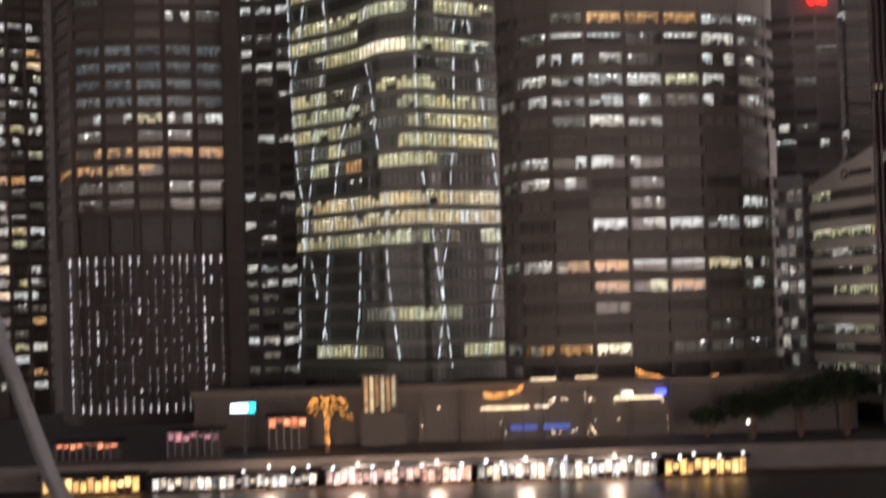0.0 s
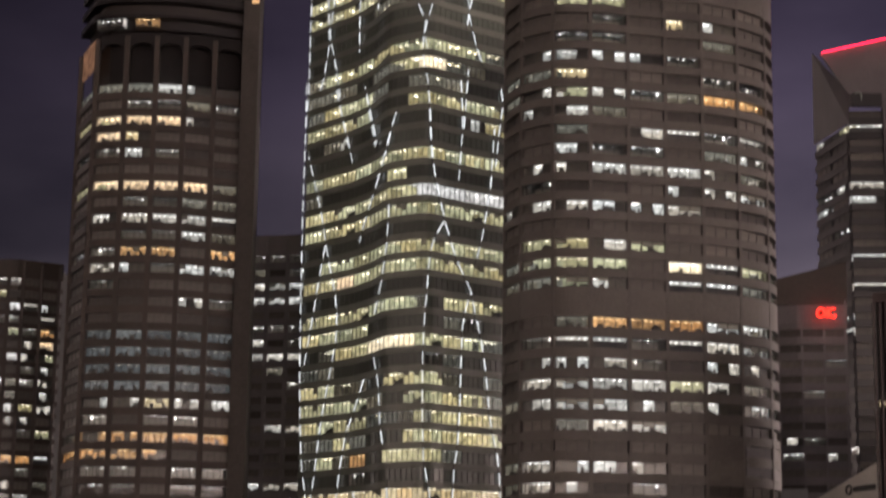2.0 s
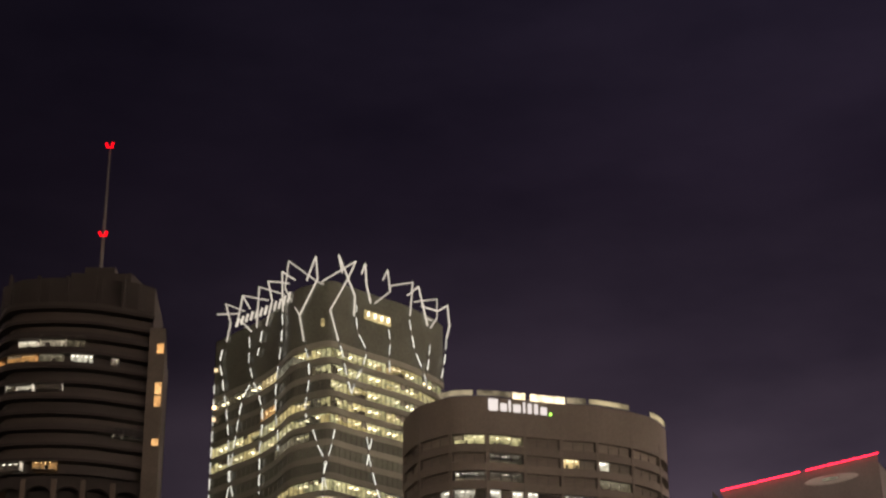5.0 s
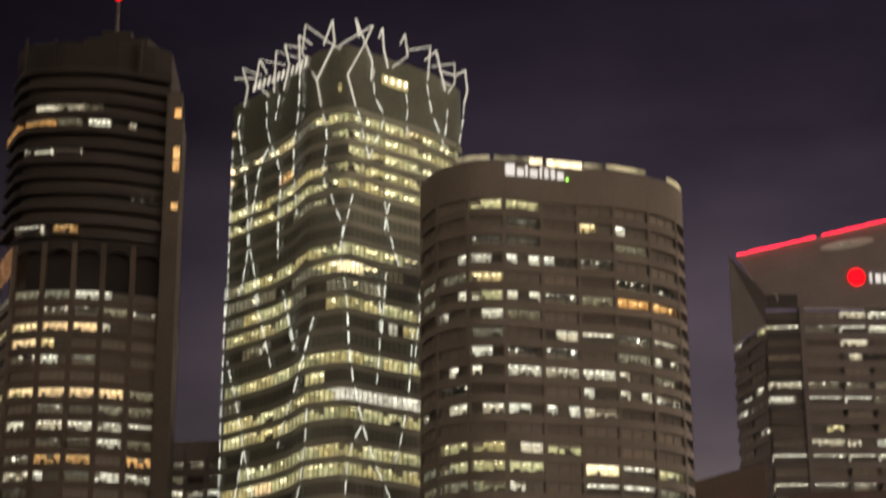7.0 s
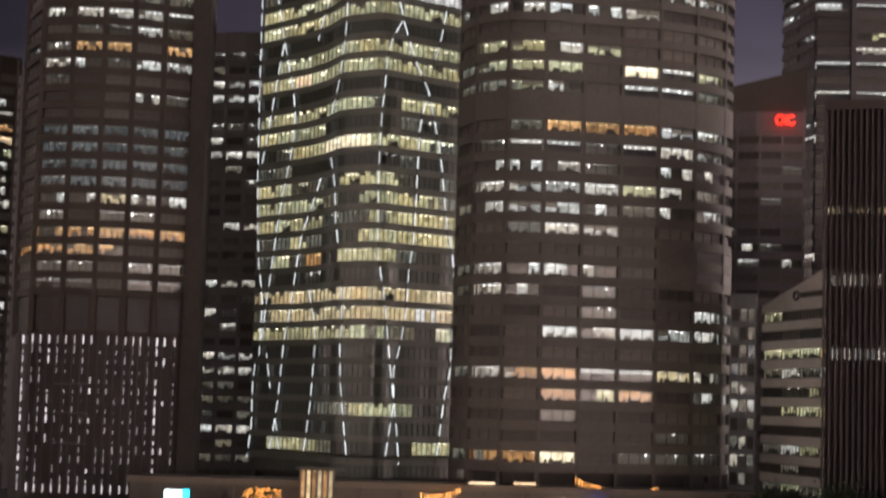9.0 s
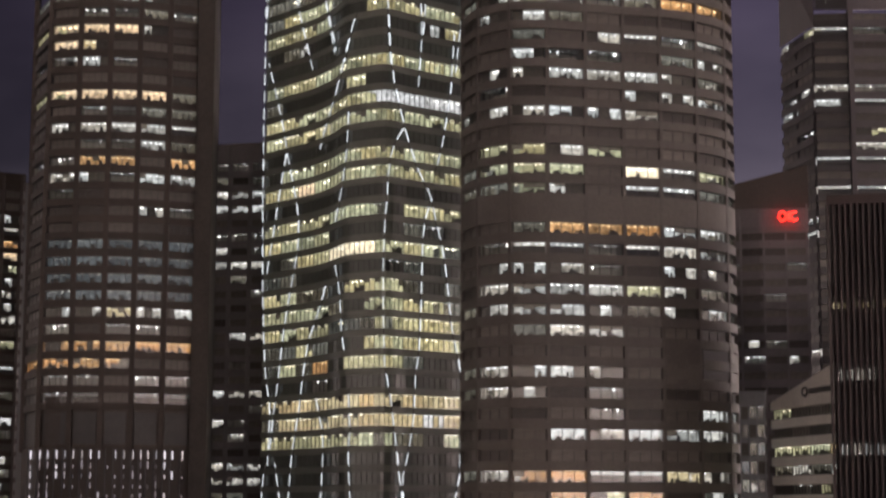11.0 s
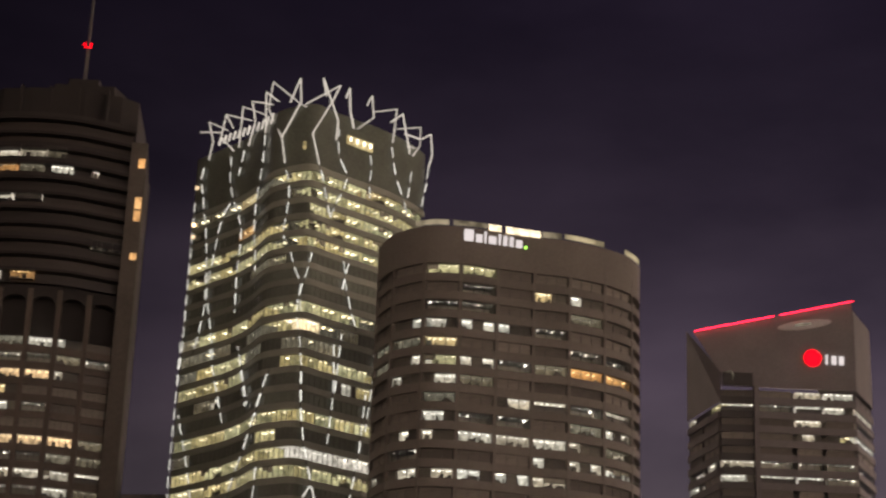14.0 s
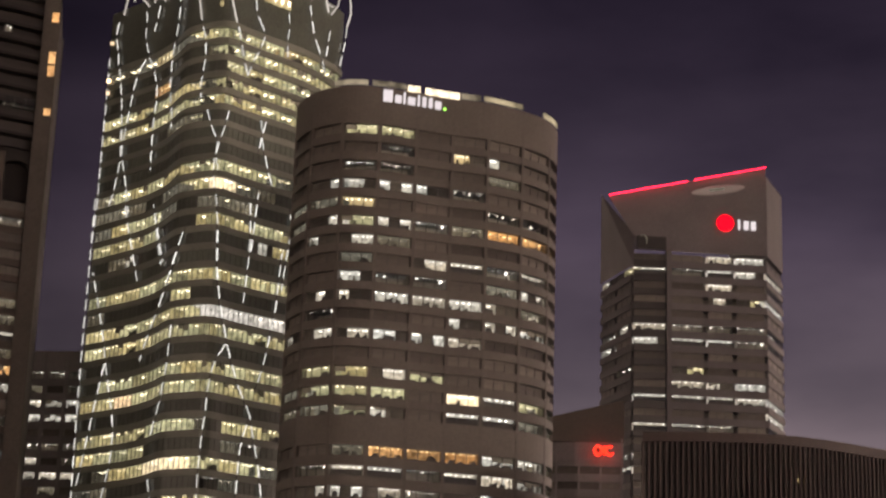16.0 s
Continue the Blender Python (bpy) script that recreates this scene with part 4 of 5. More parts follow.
for z, high in ((178.5, 2.3), (168.8, 2.8), (165.7, 2.6), (156.0, 1.6)):
    bm = bmesh.new()
    box(bm, -44.7, -43.2, 386.1, 386.3, z - high / 2, z + high / 2)
    under(part("stair_window", bm, CEIL["o"], rip, "small window lit orange"), RIP_INV)
penthouse = under(part("penthouse", prism(bmesh.new(), [(-82, 391), (-77, 386.5), (-70, 385), (-58, 385), (-50, 388), (-46.5, 391), (-47, 412), (-80, 414)], 186, 195.5), ROOFING, rip, "dark flat-roofed penthouse storey"), RIP_INV)
for x in (-79, -72.5, -66, -59.5, -53):
    under(part("buttress", box(bmesh.new(), x - 0.3, x + 0.3, 384.4, 386.5, 186.5, 195.8), ROOFING, penthouse), Matrix.Identity(4))
under(part("roof", prism(bmesh.new(), [(-66, 388), (-52, 388), (-50, 394), (-51, 408), (-68, 410)], 195.5, 198), ROOFING, rip, "stepped dark roof"), RIP_INV)
under(part("mast_base", prism(bmesh.new(), [(-63, 389), (-56, 389), (-55, 404), (-64, 404)], 198, 200), ROOFING, rip), RIP_INV)
mast = under(part("mast", tube(bmesh.new(), [(-59.5, 390, 199), (-59.5, 390, 208), (-59.5, 390, 233.8)], [0.45, 0.35, 0.14], 8), DARK_METAL, rip), RIP_INV)
for z in (209.0, 232.7):
    for dx in (-0.75, 0.75):
        bm = bmesh.new()
        bmesh.ops.create_uvsphere(bm, u_segments=10, v_segments=6, radius=0.36, matrix=pose(-59.5 + dx, 388.9, z))
        box(bm, -59.6 + min(dx, 0), -59.4 + max(dx, 0), 389.2, 389.6, z - 0.6, z - 0.45)
        under(part("beacon", bm, RED, mast, "red aircraft warning lamp"), Matrix.Identity(4))


# ---- plainer towers: a straight front with rows of windows ----
def flat_tower(label, corners, back, height, z_rows, bays, text, win_h, wall, band, group="city towers", mull=2, gap=0.25, deep=2.6, band_out=0.12):
    """corners: the front's plan line; bays: x of the bay edges; text: a word of window kinds for each row."""
    f = Face(corners, False)
    mid = f.at((bays[0] + bays[-1]) / 2)
    t = thing("office_tower", label, "tower", (mid.x, mid.y + 8, 0), group)
    inv = Matrix.Translation((-mid.x, -mid.y - 8, 0))
    x0, x1 = corners[0][0], corners[-1][0]
    plan = [tuple(f.at(x, -deep - 0.4)) for x in [x0 + 0.05] + [c[0] for c in corners[1:-1]] + [x1 - 0.05]] + back
    under(part("core", prism(bmesh.new(), plan, 0, height), CORE, t), inv)
    for i, (z, row) in enumerate(zip(z_rows, text)):
        up = z_rows[i - 1] - win_h / 2 if i else min(height, z + win_h / 2 + 1.5)
        bm = bmesh.new()
        wall_band(bm, f.line(x0, x1, band_out), f.line(x0, x1, -deep), z + win_h / 2 + 0.02, up - 0.02)
        under(part("spandrel", bm, band, t), inv)
        for b, kind in enumerate(row):
            ob = window(t, f, bays[b], bays[b + 1], z, win_h, kind, mull, deep - 0.2, gap)
            ob.matrix_parent_inverse = inv
    low = z_rows[-1] - win_h / 2
    if low > 0.5:
        bm = bmesh.new()
        wall_band(bm, f.line(x0, x1, band_out), f.line(x0, x1, -deep), 0, low - 0.02)
        under(part("base_wall", bm, wall, t), inv)
    top = z_rows[0] + win_h / 2 + 1.5
    if height > top + 0.3:
        bm = bmesh.new()
        wall_band(bm, f.line(x0, x1, band_out), f.line(x0, x1, -deep), top, height + 0.6)
        under(part("parapet_wall", bm, wall, t), inv)
    for x in bays:
        q = f.at(x, band_out + 0.04)
        bm = bmesh.new()
        box(bm, q.x - gap, q.x + gap, q.y, q.y + 0.7, 0, height)
        under(part("pier", bm, wall, t), inv)
    return t, inv, f


mixer = random.Random(4)


def words(rows, bays, lit, kinds):
    return ["".join(mixer.choice(kinds) if mixer.random() < lit else "." for _ in range(bays)) for _ in range(rows)]


# slim tower seen in the gap
back_rows = [105.3 - 3.43 * k for k in range(30)]
back_text = "ppp. d.p. www. www. .... ppp. w.p. www. .d.. ..p. .... ...p .ww. .... .p.. .... www. ..p. wp.. .p.. .... www. www. dd.. ddd. d.d. www. .d.. ddd. ....".split()
flat_tower("slim grey office tower with rows of small white-lit windows", [(-52, 432), (-34, 428), (-30, 429)], [(-30, 450), (-52, 452)], 110.5, back_rows, [-51.2, -48.6, -44.2, -39.2, -34.4][0:5], [("." + w)[:4] for w in back_text], 1.7, GREY_PANEL, GREY_PANEL, mull=3, gap=0.5)

# yellow-lit block of flats beyond the brown tower
left_rows = [98.8 - 3.05 * k for k in range(31)]
flat_tower("pale block of flats crowded with yellow-lit windows", [(-121, 428), (-104, 428), (-94.5, 434)], [(-96, 452), (-121, 452)], 103.5, left_rows, [-120, -116.6, -113, -109.6, -106.2, -103, -99.2, -95.4], words(31, 7, 0.62, "yYhhpptdwWoA"), 1.8, BROWN, BROWN, mull=3, gap=0.45)

# grey tower with the sloping roof and the red light line
JLL_INV = Matrix.Translation((-120, -470, 0))
jll = thing("office_tower", "grey office tower with a sloping roof edge outlined in red light", "tower", (120, 470, 0), "city towers")
J = Face([(99.4, 484), (103.8, 460.5), (113.3, 460), (140.2, 460), (149.6, 477)], False)
bm = bmesh.new()
prism(bm, [(102.8, 486), (106.8, 464), (113.6, 463.2), (138, 463.2), (146.2, 479), (144, 500), (108, 500)], 0, 151)
prism(bm, [(107, 464), (113.6, 463.2), (138, 463.2), (146.2, 479), (140, 500), (110, 500)], 151, 153)
under(part("core", bm, CORE, jll), JLL_INV)
# head: roof edge rises to one side; back flared from the camera to hide its sides
bm = bmesh.new()
fr = [(104.2, 460.4, 153.5), (140.2, 459.8, 153.5), (140.2, 459.8, 178.3), (97.0, 460.6, 167.9), (104.2, 460.4, 156.6)]
bk = [(7 + (x - 7) * 1.085, 500, EYE + (z - EYE) * 1.085) for x, y, z in fr]
a, b = [bm.verts.new(c) for c in fr], [bm.verts.new(c) for c in bk]
bm.faces.new(a)
bm.faces.new(b[::-1])
for i in range(5):
    bm.faces.new((a[i], b[i], b[(i + 1) % 5], a[(i + 1) % 5]))
bmesh.ops.recalc_face_normals(bm, faces=bm.faces[:])
under(part("head", bm, HEAD_PANEL, jll, "plain grey panelled head below the roof"), JLL_INV)
bm = bmesh.new()
fr = [(97.2, 472.1, 171.8), (104.1, 460.5, 157.5), (103.9, 460.5, 149.2), (99.4, 483.9, 149.2)]
a, b = [bm.verts.new(c) for c in fr], [bm.verts.new((7 + (x - 7) * 1.05, y * 1.05, EYE + (z - EYE) * 1.05)) for x, y, z in fr]
bm.faces.new(a)
bm.faces.new(b[::-1])
for i in range(4):
    bm.faces.new((a[i], b[i], b[(i + 1) % 4], a[(i + 1) % 4]))
bmesh.ops.recalc_face_normals(bm, faces=bm.faces[:])
under(part("side_facet", bm, HEAD_PANEL, jll, "plain slanting facet beside the roof"), JLL_INV)
bm = bmesh.new()
box(bm, 112.6, 113.9, 458.9, 461, 0, 153.4)
under(part("pier", bm, HEAD_PANEL, jll), JLL_INV)
bm = bmesh.new()
prism(bm, [(140.4, 459.9), (149.7, 477), (147, 499), (140.4, 499)], 153.5, 176)
under(part("side_head", bm, HEAD_PANEL, jll), JLL_INV)
J_BAYS = [99.5, 101.5, 103.7, 113.2, 123.4, 131.2, 140.0, 149.3]
J_TEXT = """....ww. hhtpthw ....w.p ....hhw ....... phwpppp h.httpp ....... .p.h... ...whw. ..tttww ......w h.ttp.p ....... .h....p .t.wp.. ...tt.. .......
h..ww.. .....w. ....... h..ww.. ....... .t...p. ....... ...t... ....... ....... ....... ....... ....... ....... ....... ....... ....... ....... ......."""
for k, text in enumerate(J_TEXT.split()):
    z = 151.6 - 3.83 * k
    bm = bmesh.new()
    start = 103.9 if k == 0 else 99.5
    wall_band(bm, J.line(113.3, 149.4, 0.15), J.line(113.3, 149.4, -2.6), z - 2.88, z - 0.95)
    under(part("spandrel", bm, HEAD_PANEL, jll), JLL_INV)
    if k:
        bm = wall_band(bmesh.new(), J.line(start, 103.6, 0.15), J.line(start, 103.6, -2.6), z - 2.88, z - 0.95)
        under(part("spandrel", bm, HEAD_PANEL, jll), JLL_INV)
    bm = wall_band(bmesh.new(), J.line(103.9, 112.6, 0.05), J.line(103.9, 112.6, -2.6), z - 2.88, z - 0.95)
    under(part("spandrel", bm, NEAR_BLACK, jll, "dark glass spandrel of the recessed bay"), JLL_INV)
    for b, kind in enumerate(text):
        if J_BAYS[b] < start - 0.5:
            continue
        ob = window(jll, J, J_BAYS[b], J_BAYS[b + 1], z, 1.86, kind, 3, 2.4, 0.6 if b != 2 else 0.2)
        ob.matrix_parent_inverse = JLL_INV
bm = bmesh.new()
bar(bm, (97.0, 459.6, 168.0), (118.6, 459.4, 173.2), 0.2)
under(part("roof_light", bm, RED_LINE, jll, "glowing red roof edge light"), JLL_INV)
bm = bmesh.new()
bar(bm, (120.2, 459.4, 173.6), (140.3, 459.2, 178.5), 0.2)
under(part("roof_light", bm, RED_LINE, jll, "glowing red roof edge light"), JLL_INV)
bm = bmesh.new()
bmesh.ops.create_cone(bm, cap_ends=True, segments=24, radius1=2.35, radius2=2.35, depth=0.4, matrix=pose(128.8, 459.5, 162.0, 90))
under(part("sign_disc", bm, RED, jll, "glowing red round sign"), JLL_INV)
for x, w, high in ((132.3, 0.6, 2.7), (133.9, 1.3, 2.4), (135.9, 1.3, 2.4)):
    bm = bmesh.new()
    box(bm, x, x + w, 459.2, 459.6, 160.4, 160.4 + high)
    under(part("sign_block", bm, WHITE_SIGN, jll, "white glowing sign block"), JLL_INV)
# pale lens and a glowing spot stand for light in a recess under the roof
bm = bmesh.new()
bmesh.ops.create_uvsphere(bm, u_segments=20, v_segments=8, radius=1.0, matrix=pose(127.0, 459.7, 171.3, 0, -10) @ Matrix.Diagonal((7.6, 0.25, 1.3, 1)))
under(part("roof_recess", bm, LIT_RECESS_GREY, jll, "pale lens standing for a lit recess under the roof edge"), JLL_INV)
bm = bmesh.new()
bmesh.ops.create_uvsphere(bm, u_segments=14, v_segments=6, radius=1.0, matrix=pose(126.6, 459.4, 171.3, 0, -10) @ Matrix.Diagonal((2.6, 0.2, 0.4, 1)))
under(part("recess_lamp", bm, WALL_GLOW["d"], jll, "dim warm glowing spot standing for the recess's brightest light"), JLL_INV)
# dark glass set proud over the head's corner in place of cutting it back
bm = bmesh.new()
box(bm, 104.4, 112.5, 459.3, 460.3, 153.4, 157.0)
under(part("recess_glass", bm, NEAR_BLACK, jll, "dark glass under the head"), JLL_INV)
# bracket made to glow itself, to read as a small white mark
bm = bmesh.new()
tube(bm, [(105.4, 459.0, 156.9), (106.6, 459.0, 157.2), (107.2, 459.0, 156.2), (107.0, 459.0, 154.9)], [0.16, 0.16, 0.16, 0.12], 6)
under(part("antenna", bm, WALL_GLOW["d"], jll, "small pale antenna bracket that glows itself"), JLL_INV)

# banded tower with the red letters' blocks, half hidden
Q_TEXT = "..... ..... .p..p ..... ...p. ..... .p... ..hp. ..p.h ..... ..... ..... ..... ..p.. ..... ..... ..... ..... ..... ..... ..... ..... .....".split()
qt, q_inv, q_face = flat_tower("dark banded office tower with an orange-red roof sign", [(64, 418), (80, 412), (91.2, 410.6)], [(91.2, 440), (64, 440)], 93.5, [86.0 - 3.55 * k for k in range(23)], [66, 71, 76, 81, 86, 90.8], Q_TEXT, 1.7, GREY_PANEL, GREY_PANEL, mull=3, gap=0.2)
bm = bmesh.new()
roof_line = ((66, 92.5), (91.3, 92.5), (91.3, 102.6), (75, 98.4), (66, 95.6))
a, b = [bm.verts.new((x, 413 - 0.1 * (x - 66), z)) for x, z in roof_line], [bm.verts.new((x, 440, z)) for x, z in roof_line]
bm.faces.new(a)
bm.faces.new(b[::-1])
for i in range(5):
    bm.faces.new((a[i], b[i], b[(i + 1) % 5], a[(i + 1) % 5]))
bmesh.ops.recalc_face_normals(bm, faces=bm.faces[:])
under(part("sloping_roof", bm, BROWN, qt), q_inv)
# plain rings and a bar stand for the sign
bm = tube(bmesh.new(), [(84.9 + 0.85 * math.cos(0.4 * k), 408.9, 90.3 + 1.0 * math.sin(0.4 * k)) for k in range(17)], [0.26] * 17, 6)
under(part("sign_ring", bm, ORANGE_SIGN, qt, "glowing orange-red ring of the roof sign"), q_inv)
bm = tube(bmesh.new(), [(87.6 + 0.85 * math.cos(0.9 + 0.4 * k), 408.9, 90.3 + 1.0 * math.sin(0.9 + 0.4 * k)) for k in range(13)], [0.26] * 13, 6)
under(part("sign_arc", bm, ORANGE_SIGN, qt, "glowing orange-red arc of the roof sign"), q_inv)
bm = box(bmesh.new(), 86.15, 86.55, 408.7, 409.1, 89.2, 91.4)
bmesh.ops.bevel(bm, geom=bm.edges[:], offset=0.1, segments=2, affect="EDGES")
under(part("sign_bar", bm, ORANGE_SIGN, qt, "glowing orange-red bar of the roof sign"), q_inv)
for k, x in enumerate((84.9, 86.3, 87.6)):
    under(part("sign_bracket", box(bmesh.new(), x - 0.08, x + 0.08, 409.0, 411.4, 89.9, 90.1), DARK_METAL, qt), q_inv)

# low white-banded building
wb = thing("office_building", "low office building with white concrete bands and sloping parapet", "building", (82, 330, 0))
WB_INV = Matrix.Translation((-82, -330, 0))
bm = bmesh.new()
prism(bm, [(73.0, 345.4), (80.3, 313.8), (95, 317), (90, 350)], 0, 42.5)
under(part("core", bm, CORE, wb), WB_INV)
WB_TEXT = "y..d .... yyyY dwdw .ph. .yyy .... dwyd .d.. dydy d..d".split()
WB_TURN = math.degrees(math.atan2(-32, 7.4))
for k, text in enumerate(WB_TEXT):
    z = 41.55 - 3.52 * k
    m = pose(70.1, 345, z, 0, 0, WB_TURN)
    bm = box(bmesh.new(), -0.3, 33.0, -0.25, 2.8, -2.6, -0.92, 0, m)
    bmesh.ops.bevel(bm, geom=[e for e in bm.edges if e.calc_length() > 20], offset=0.12, segments=2, affect="EDGES")
    under(part("white_band", bm, WHITE_BAND, wb), WB_INV)
    for b, kind in enumerate(text):
        bay(wb, m @ pose(0.2 + 8.2 * b, 0.1, 0), 8.0, 1.8, kind, 6, 2.4, WB_INV)
bm = bmesh.new()
outline = [(-0.3, 42.5), (33.0, 42.5), (33.0, 50.4), (27.0, 49.3), (-0.3, 43.9)]
cut_shape(bm, outline, -0.3, 18)
bm.transform(pose(70.1, 345, 0, 0, 0, WB_TURN))
under(part("parapet", bm, WHITE_BAND, wb), WB_INV)
# unlit sign: a ring and a plain bar
m = pose(70.1, 345, 45.1, 0, 0, WB_TURN)
bm = tube(bmesh.new(), [m @ Vector((15.6 + 1.1 * math.cos(0.45 * k), -0.4, 0.75 * math.sin(0.45 * k))) for k in range(15)], [0.22] * 15, 6)
under(part("sign_ring", bm, DARK_METAL, wb, "dark unlit sign ring"), WB_INV)
bm = box(bmesh.new(), 17.4, 26.5, -0.5, -0.3, -0.5, 0.5, 0, m)
bmesh.ops.bevel(bm, geom=bm.edges[:], offset=0.08, segments=1, affect="EDGES")
under(part("sign_plate", bm, DARK_METAL, wb, "dark unlit sign plate"), WB_INV)
# glazed stair tower between the round tower and the white-banded building
flat_tower("slim glazed stair tower with scattered white lamps", [(64.9, 352), (69.9, 351)], [(69.9, 358), (64.9, 358)], 46, [42.4 - 3.52 * k for k in range(12)], [65.1, 66.7, 68.2, 69.7], [".dp", "p.d", ".dg", "gd.", "dwp", "wdw", ".pd", "dw.", "wpd", ".dp", "pd.", "d.p"], 2.4, METAL, METAL, "", 2, 0.12, 1.6)

# dark building clad in upright fins
FN_INV = Matrix.Translation((-92, -303, 0))
fn = thing("office_building", "dark building clad in close red-brown upright fins", "building", (92, 303, 0))
FN = Face([(71.75, 299.5), (78.63, 297.2), (86.07, 296), (95, 295.7), (104.67, 299), (116.95, 306), (140, 320)])
bm = bmesh.new()
prism(bm, [tuple(FN.at(x, -0.8)) for x in (72, 78.6, 86, 95, 104.7, 116.8, 139)] + [(130.7, 331), (94.4, 305.5), (78.6, 304.5)], 0, 74.7)
under(part("core", bm, CORE, fn), FN_INV)
bm = bmesh.new()
wall_band(bm, FN.line(71.75, 139, 0.3), FN.line(71.75, 139, -0.8), 74.4, 76.0)
under(part("coping", bm, FIN, fn), FN_INV)
x = 71.9
while x < 139:
    q = FN.at(x, 0.3)
    bm = bmesh.new()
    box(bm, q.x - 0.16, q.x + 0.16, q.y - 0.1, q.y + 0.9, 2, 74.4)
    under(part("fin", bm, FIN, fn), FN_INV)
    x += 0.9
for z, spots in ((57.5, (72.3, 73.3, 75.5, 76.9, 78.2, 80.2, 81.2, 89.8, 92.6)), (46.0, (72.5, 74.2, 75.8, 77.6, 79.8)), (33.7, (73.1, 75.0, 76.7, 78.6, 79.7, 81.0)), (63.5, (93.7, 96.7)), (68.6, (97.7,))):
    for x in spots:
        q = FN.at(x + 0.45, -0.4)
        bay(fn, pose(q.x - 0.4, q.y - 0.1, z), 0.76, 1.8 if z < 55 else 0.9, "w" if z < 50 else "Y", 1, 0.7, FN_INV)


# ---- podium, promenade and riverside shops ----
bm = bmesh.new()
box(bm, -44, 70, 312, 330, 0, 9.6)
bmesh.ops.bevel(bm, geom=[e for e in bm.edges if e.calc_length() > 20], offset=0.2, segments=1, affect="EDGES")
podium = thing("podium", "broad dark plaza podium at the foot of the towers", "building", (13, 320, 0))
POD_INV = Matrix.Translation((-13, -320, 0))
under(part("podium_body", bm, GRANITE, podium), POD_INV)
bm = bmesh.new()
box(bm, -44.4, 70.4, 310.6, 312.2, 8.9, 10.0)
under(part("podium_coping", bm, CONCRETE, podium), POD_INV)
for k in range(16):
    x = -41 + 7.2 * k
    bm = bmesh.new()
    box(bm, x - 0.45, x + 0.45, 310.9, 312.4, 0, 8.9)
    under(part("podium_pier", bm, GRANITE, podium), POD_INV)
for xa, xb, mat, z, high in ((5.3, 13.6, WARM_SIGN, 5.4, 0.5), (28.2, 36.4, WARM_SIGN, 6.5, 0.45), (14.4, 17.0, SHOP, 5.6, 0.3), (14.0, 18.3, WARM_SIGN, 10.2, 0.3), (21.6, 25.4, WARM_SIGN, 10.3, 0.3), (29.4, 31.4, SHOP, 7.0, 0.9)):
    bm = bmesh.new()
    box(bm, xa, xb, 310.2, 310.7, z, z + high)
    under(part("fascia_light", bm, mat, podium, "glowing strip of a shop fascia"), POD_INV)
spots = random.Random(5)
for k in range(34):
    x, z = (spots.uniform(17, 28), spots.gauss(6.6, 0.3)) if k < 14 else (spots.uniform(17, 25), spots.gauss(1.4, 0.4)) if k < 24 else (spots.uniform(-8, 44), spots.choice((1.2, 3.0, 5.9)))
    bm = box(bmesh.new(), x, x + spots.uniform(0.15, 0.5), 310.3, 310.6, z, z + spots.uniform(0.15, 0.45))
    bmesh.ops.bevel(bm, geom=bm.edges[:], offset=0.05, segments=1, affect="EDGES")
    under(part("shop_lamp", bm, spots.choice((SHOP, WARM_SIGN, WARM_SIGN)), podium, "small lit shop sign"), POD_INV)
bm = bmesh.new()
box(bm, 35.2, 37.0, 309.8, 310.2, 7.2, 8.0)
under(part("blue_lamp", bm, BLUE, podium, "small deep blue lamp"), POD_INV)
for xa, xb in ((10.2, 14.9), (15.9, 20.4)):
    bm = bmesh.new()
    box(bm, xa, xb, 310.2, 310.6, 1.8, 2.7)
    under(part("blue_strip", bm, BLUE_DIM, podium, "dim blue light strip"), POD_INV)


def lobby():
    t = thing("lobby", "glazed entrance lobby with warm self-glowing panels between slim columns", "lobby", (-11.3, 309, 0))
    inv = Matrix.Translation((11.3, -309, 0))
    under(part("lobby_base", box(bmesh.new(), -15.2, -7.6, 308.6, 310.55, 0, 5.7), GRANITE, t), inv)
    under(part("lobby_canopy", box(bmesh.new(), -15.4, -7.4, 308.2, 310.5, 11.8, 12.3), DARK_METAL, t), inv)
    # panels between the columns glow themselves in place of a lit interior
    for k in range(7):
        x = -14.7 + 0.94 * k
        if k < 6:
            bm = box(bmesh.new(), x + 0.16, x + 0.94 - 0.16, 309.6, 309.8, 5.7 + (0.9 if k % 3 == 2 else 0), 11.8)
            under(part("lit_panel", bm, WALL_GLOW["Y"] if k % 2 else WALL_GLOW["o"], t), inv)
        bm = box(bmesh.new(), x - 0.16, x + 0.16, 308.8, 309.9, 5.7, 11.8)
        under(part("column", bm, CONCRETE, t), inv)


lobby()


def string_lights(a, b, sag, count, two=True):
    """A sagging string of small lamps between two poles."""
    a, b = Vector(a), Vector(b)
    t = thing("string_lights", "sagging string of small orange lamps between poles", "string lights", (a.x, a.y, 0), "garlands")
    inv = Matrix.Translation((-a.x, -a.y, 0))
    pts = [a.lerp(b, k / count) - Vector((0, 0, sag * 4 * (k / count) * (1 - k / count))) for k in range(count + 1)]
    under(part("cable", tube(bmesh.new(), pts, [0.03] * len(pts), 5), DARK_METAL, t), inv)
    for p in pts:
        for dz in ((-0.25, -0.75) if two else (-0.25,)):
            bm = bmesh.new()
            bmesh.ops.create_icosphere(bm, subdivisions=1, radius=0.16, matrix=Matrix.Translation(p + Vector((0, 0, dz))))
            under(part("bulb", bm, FAIRY, t), inv)
    for p in (a, b):
        under(part("pole", tube(bmesh.new(), [(p.x, p.y, 9.6 if p.y > 312 else 0), tuple(p)], [0.09, 0.06], 6), DARK_METAL, t), inv)


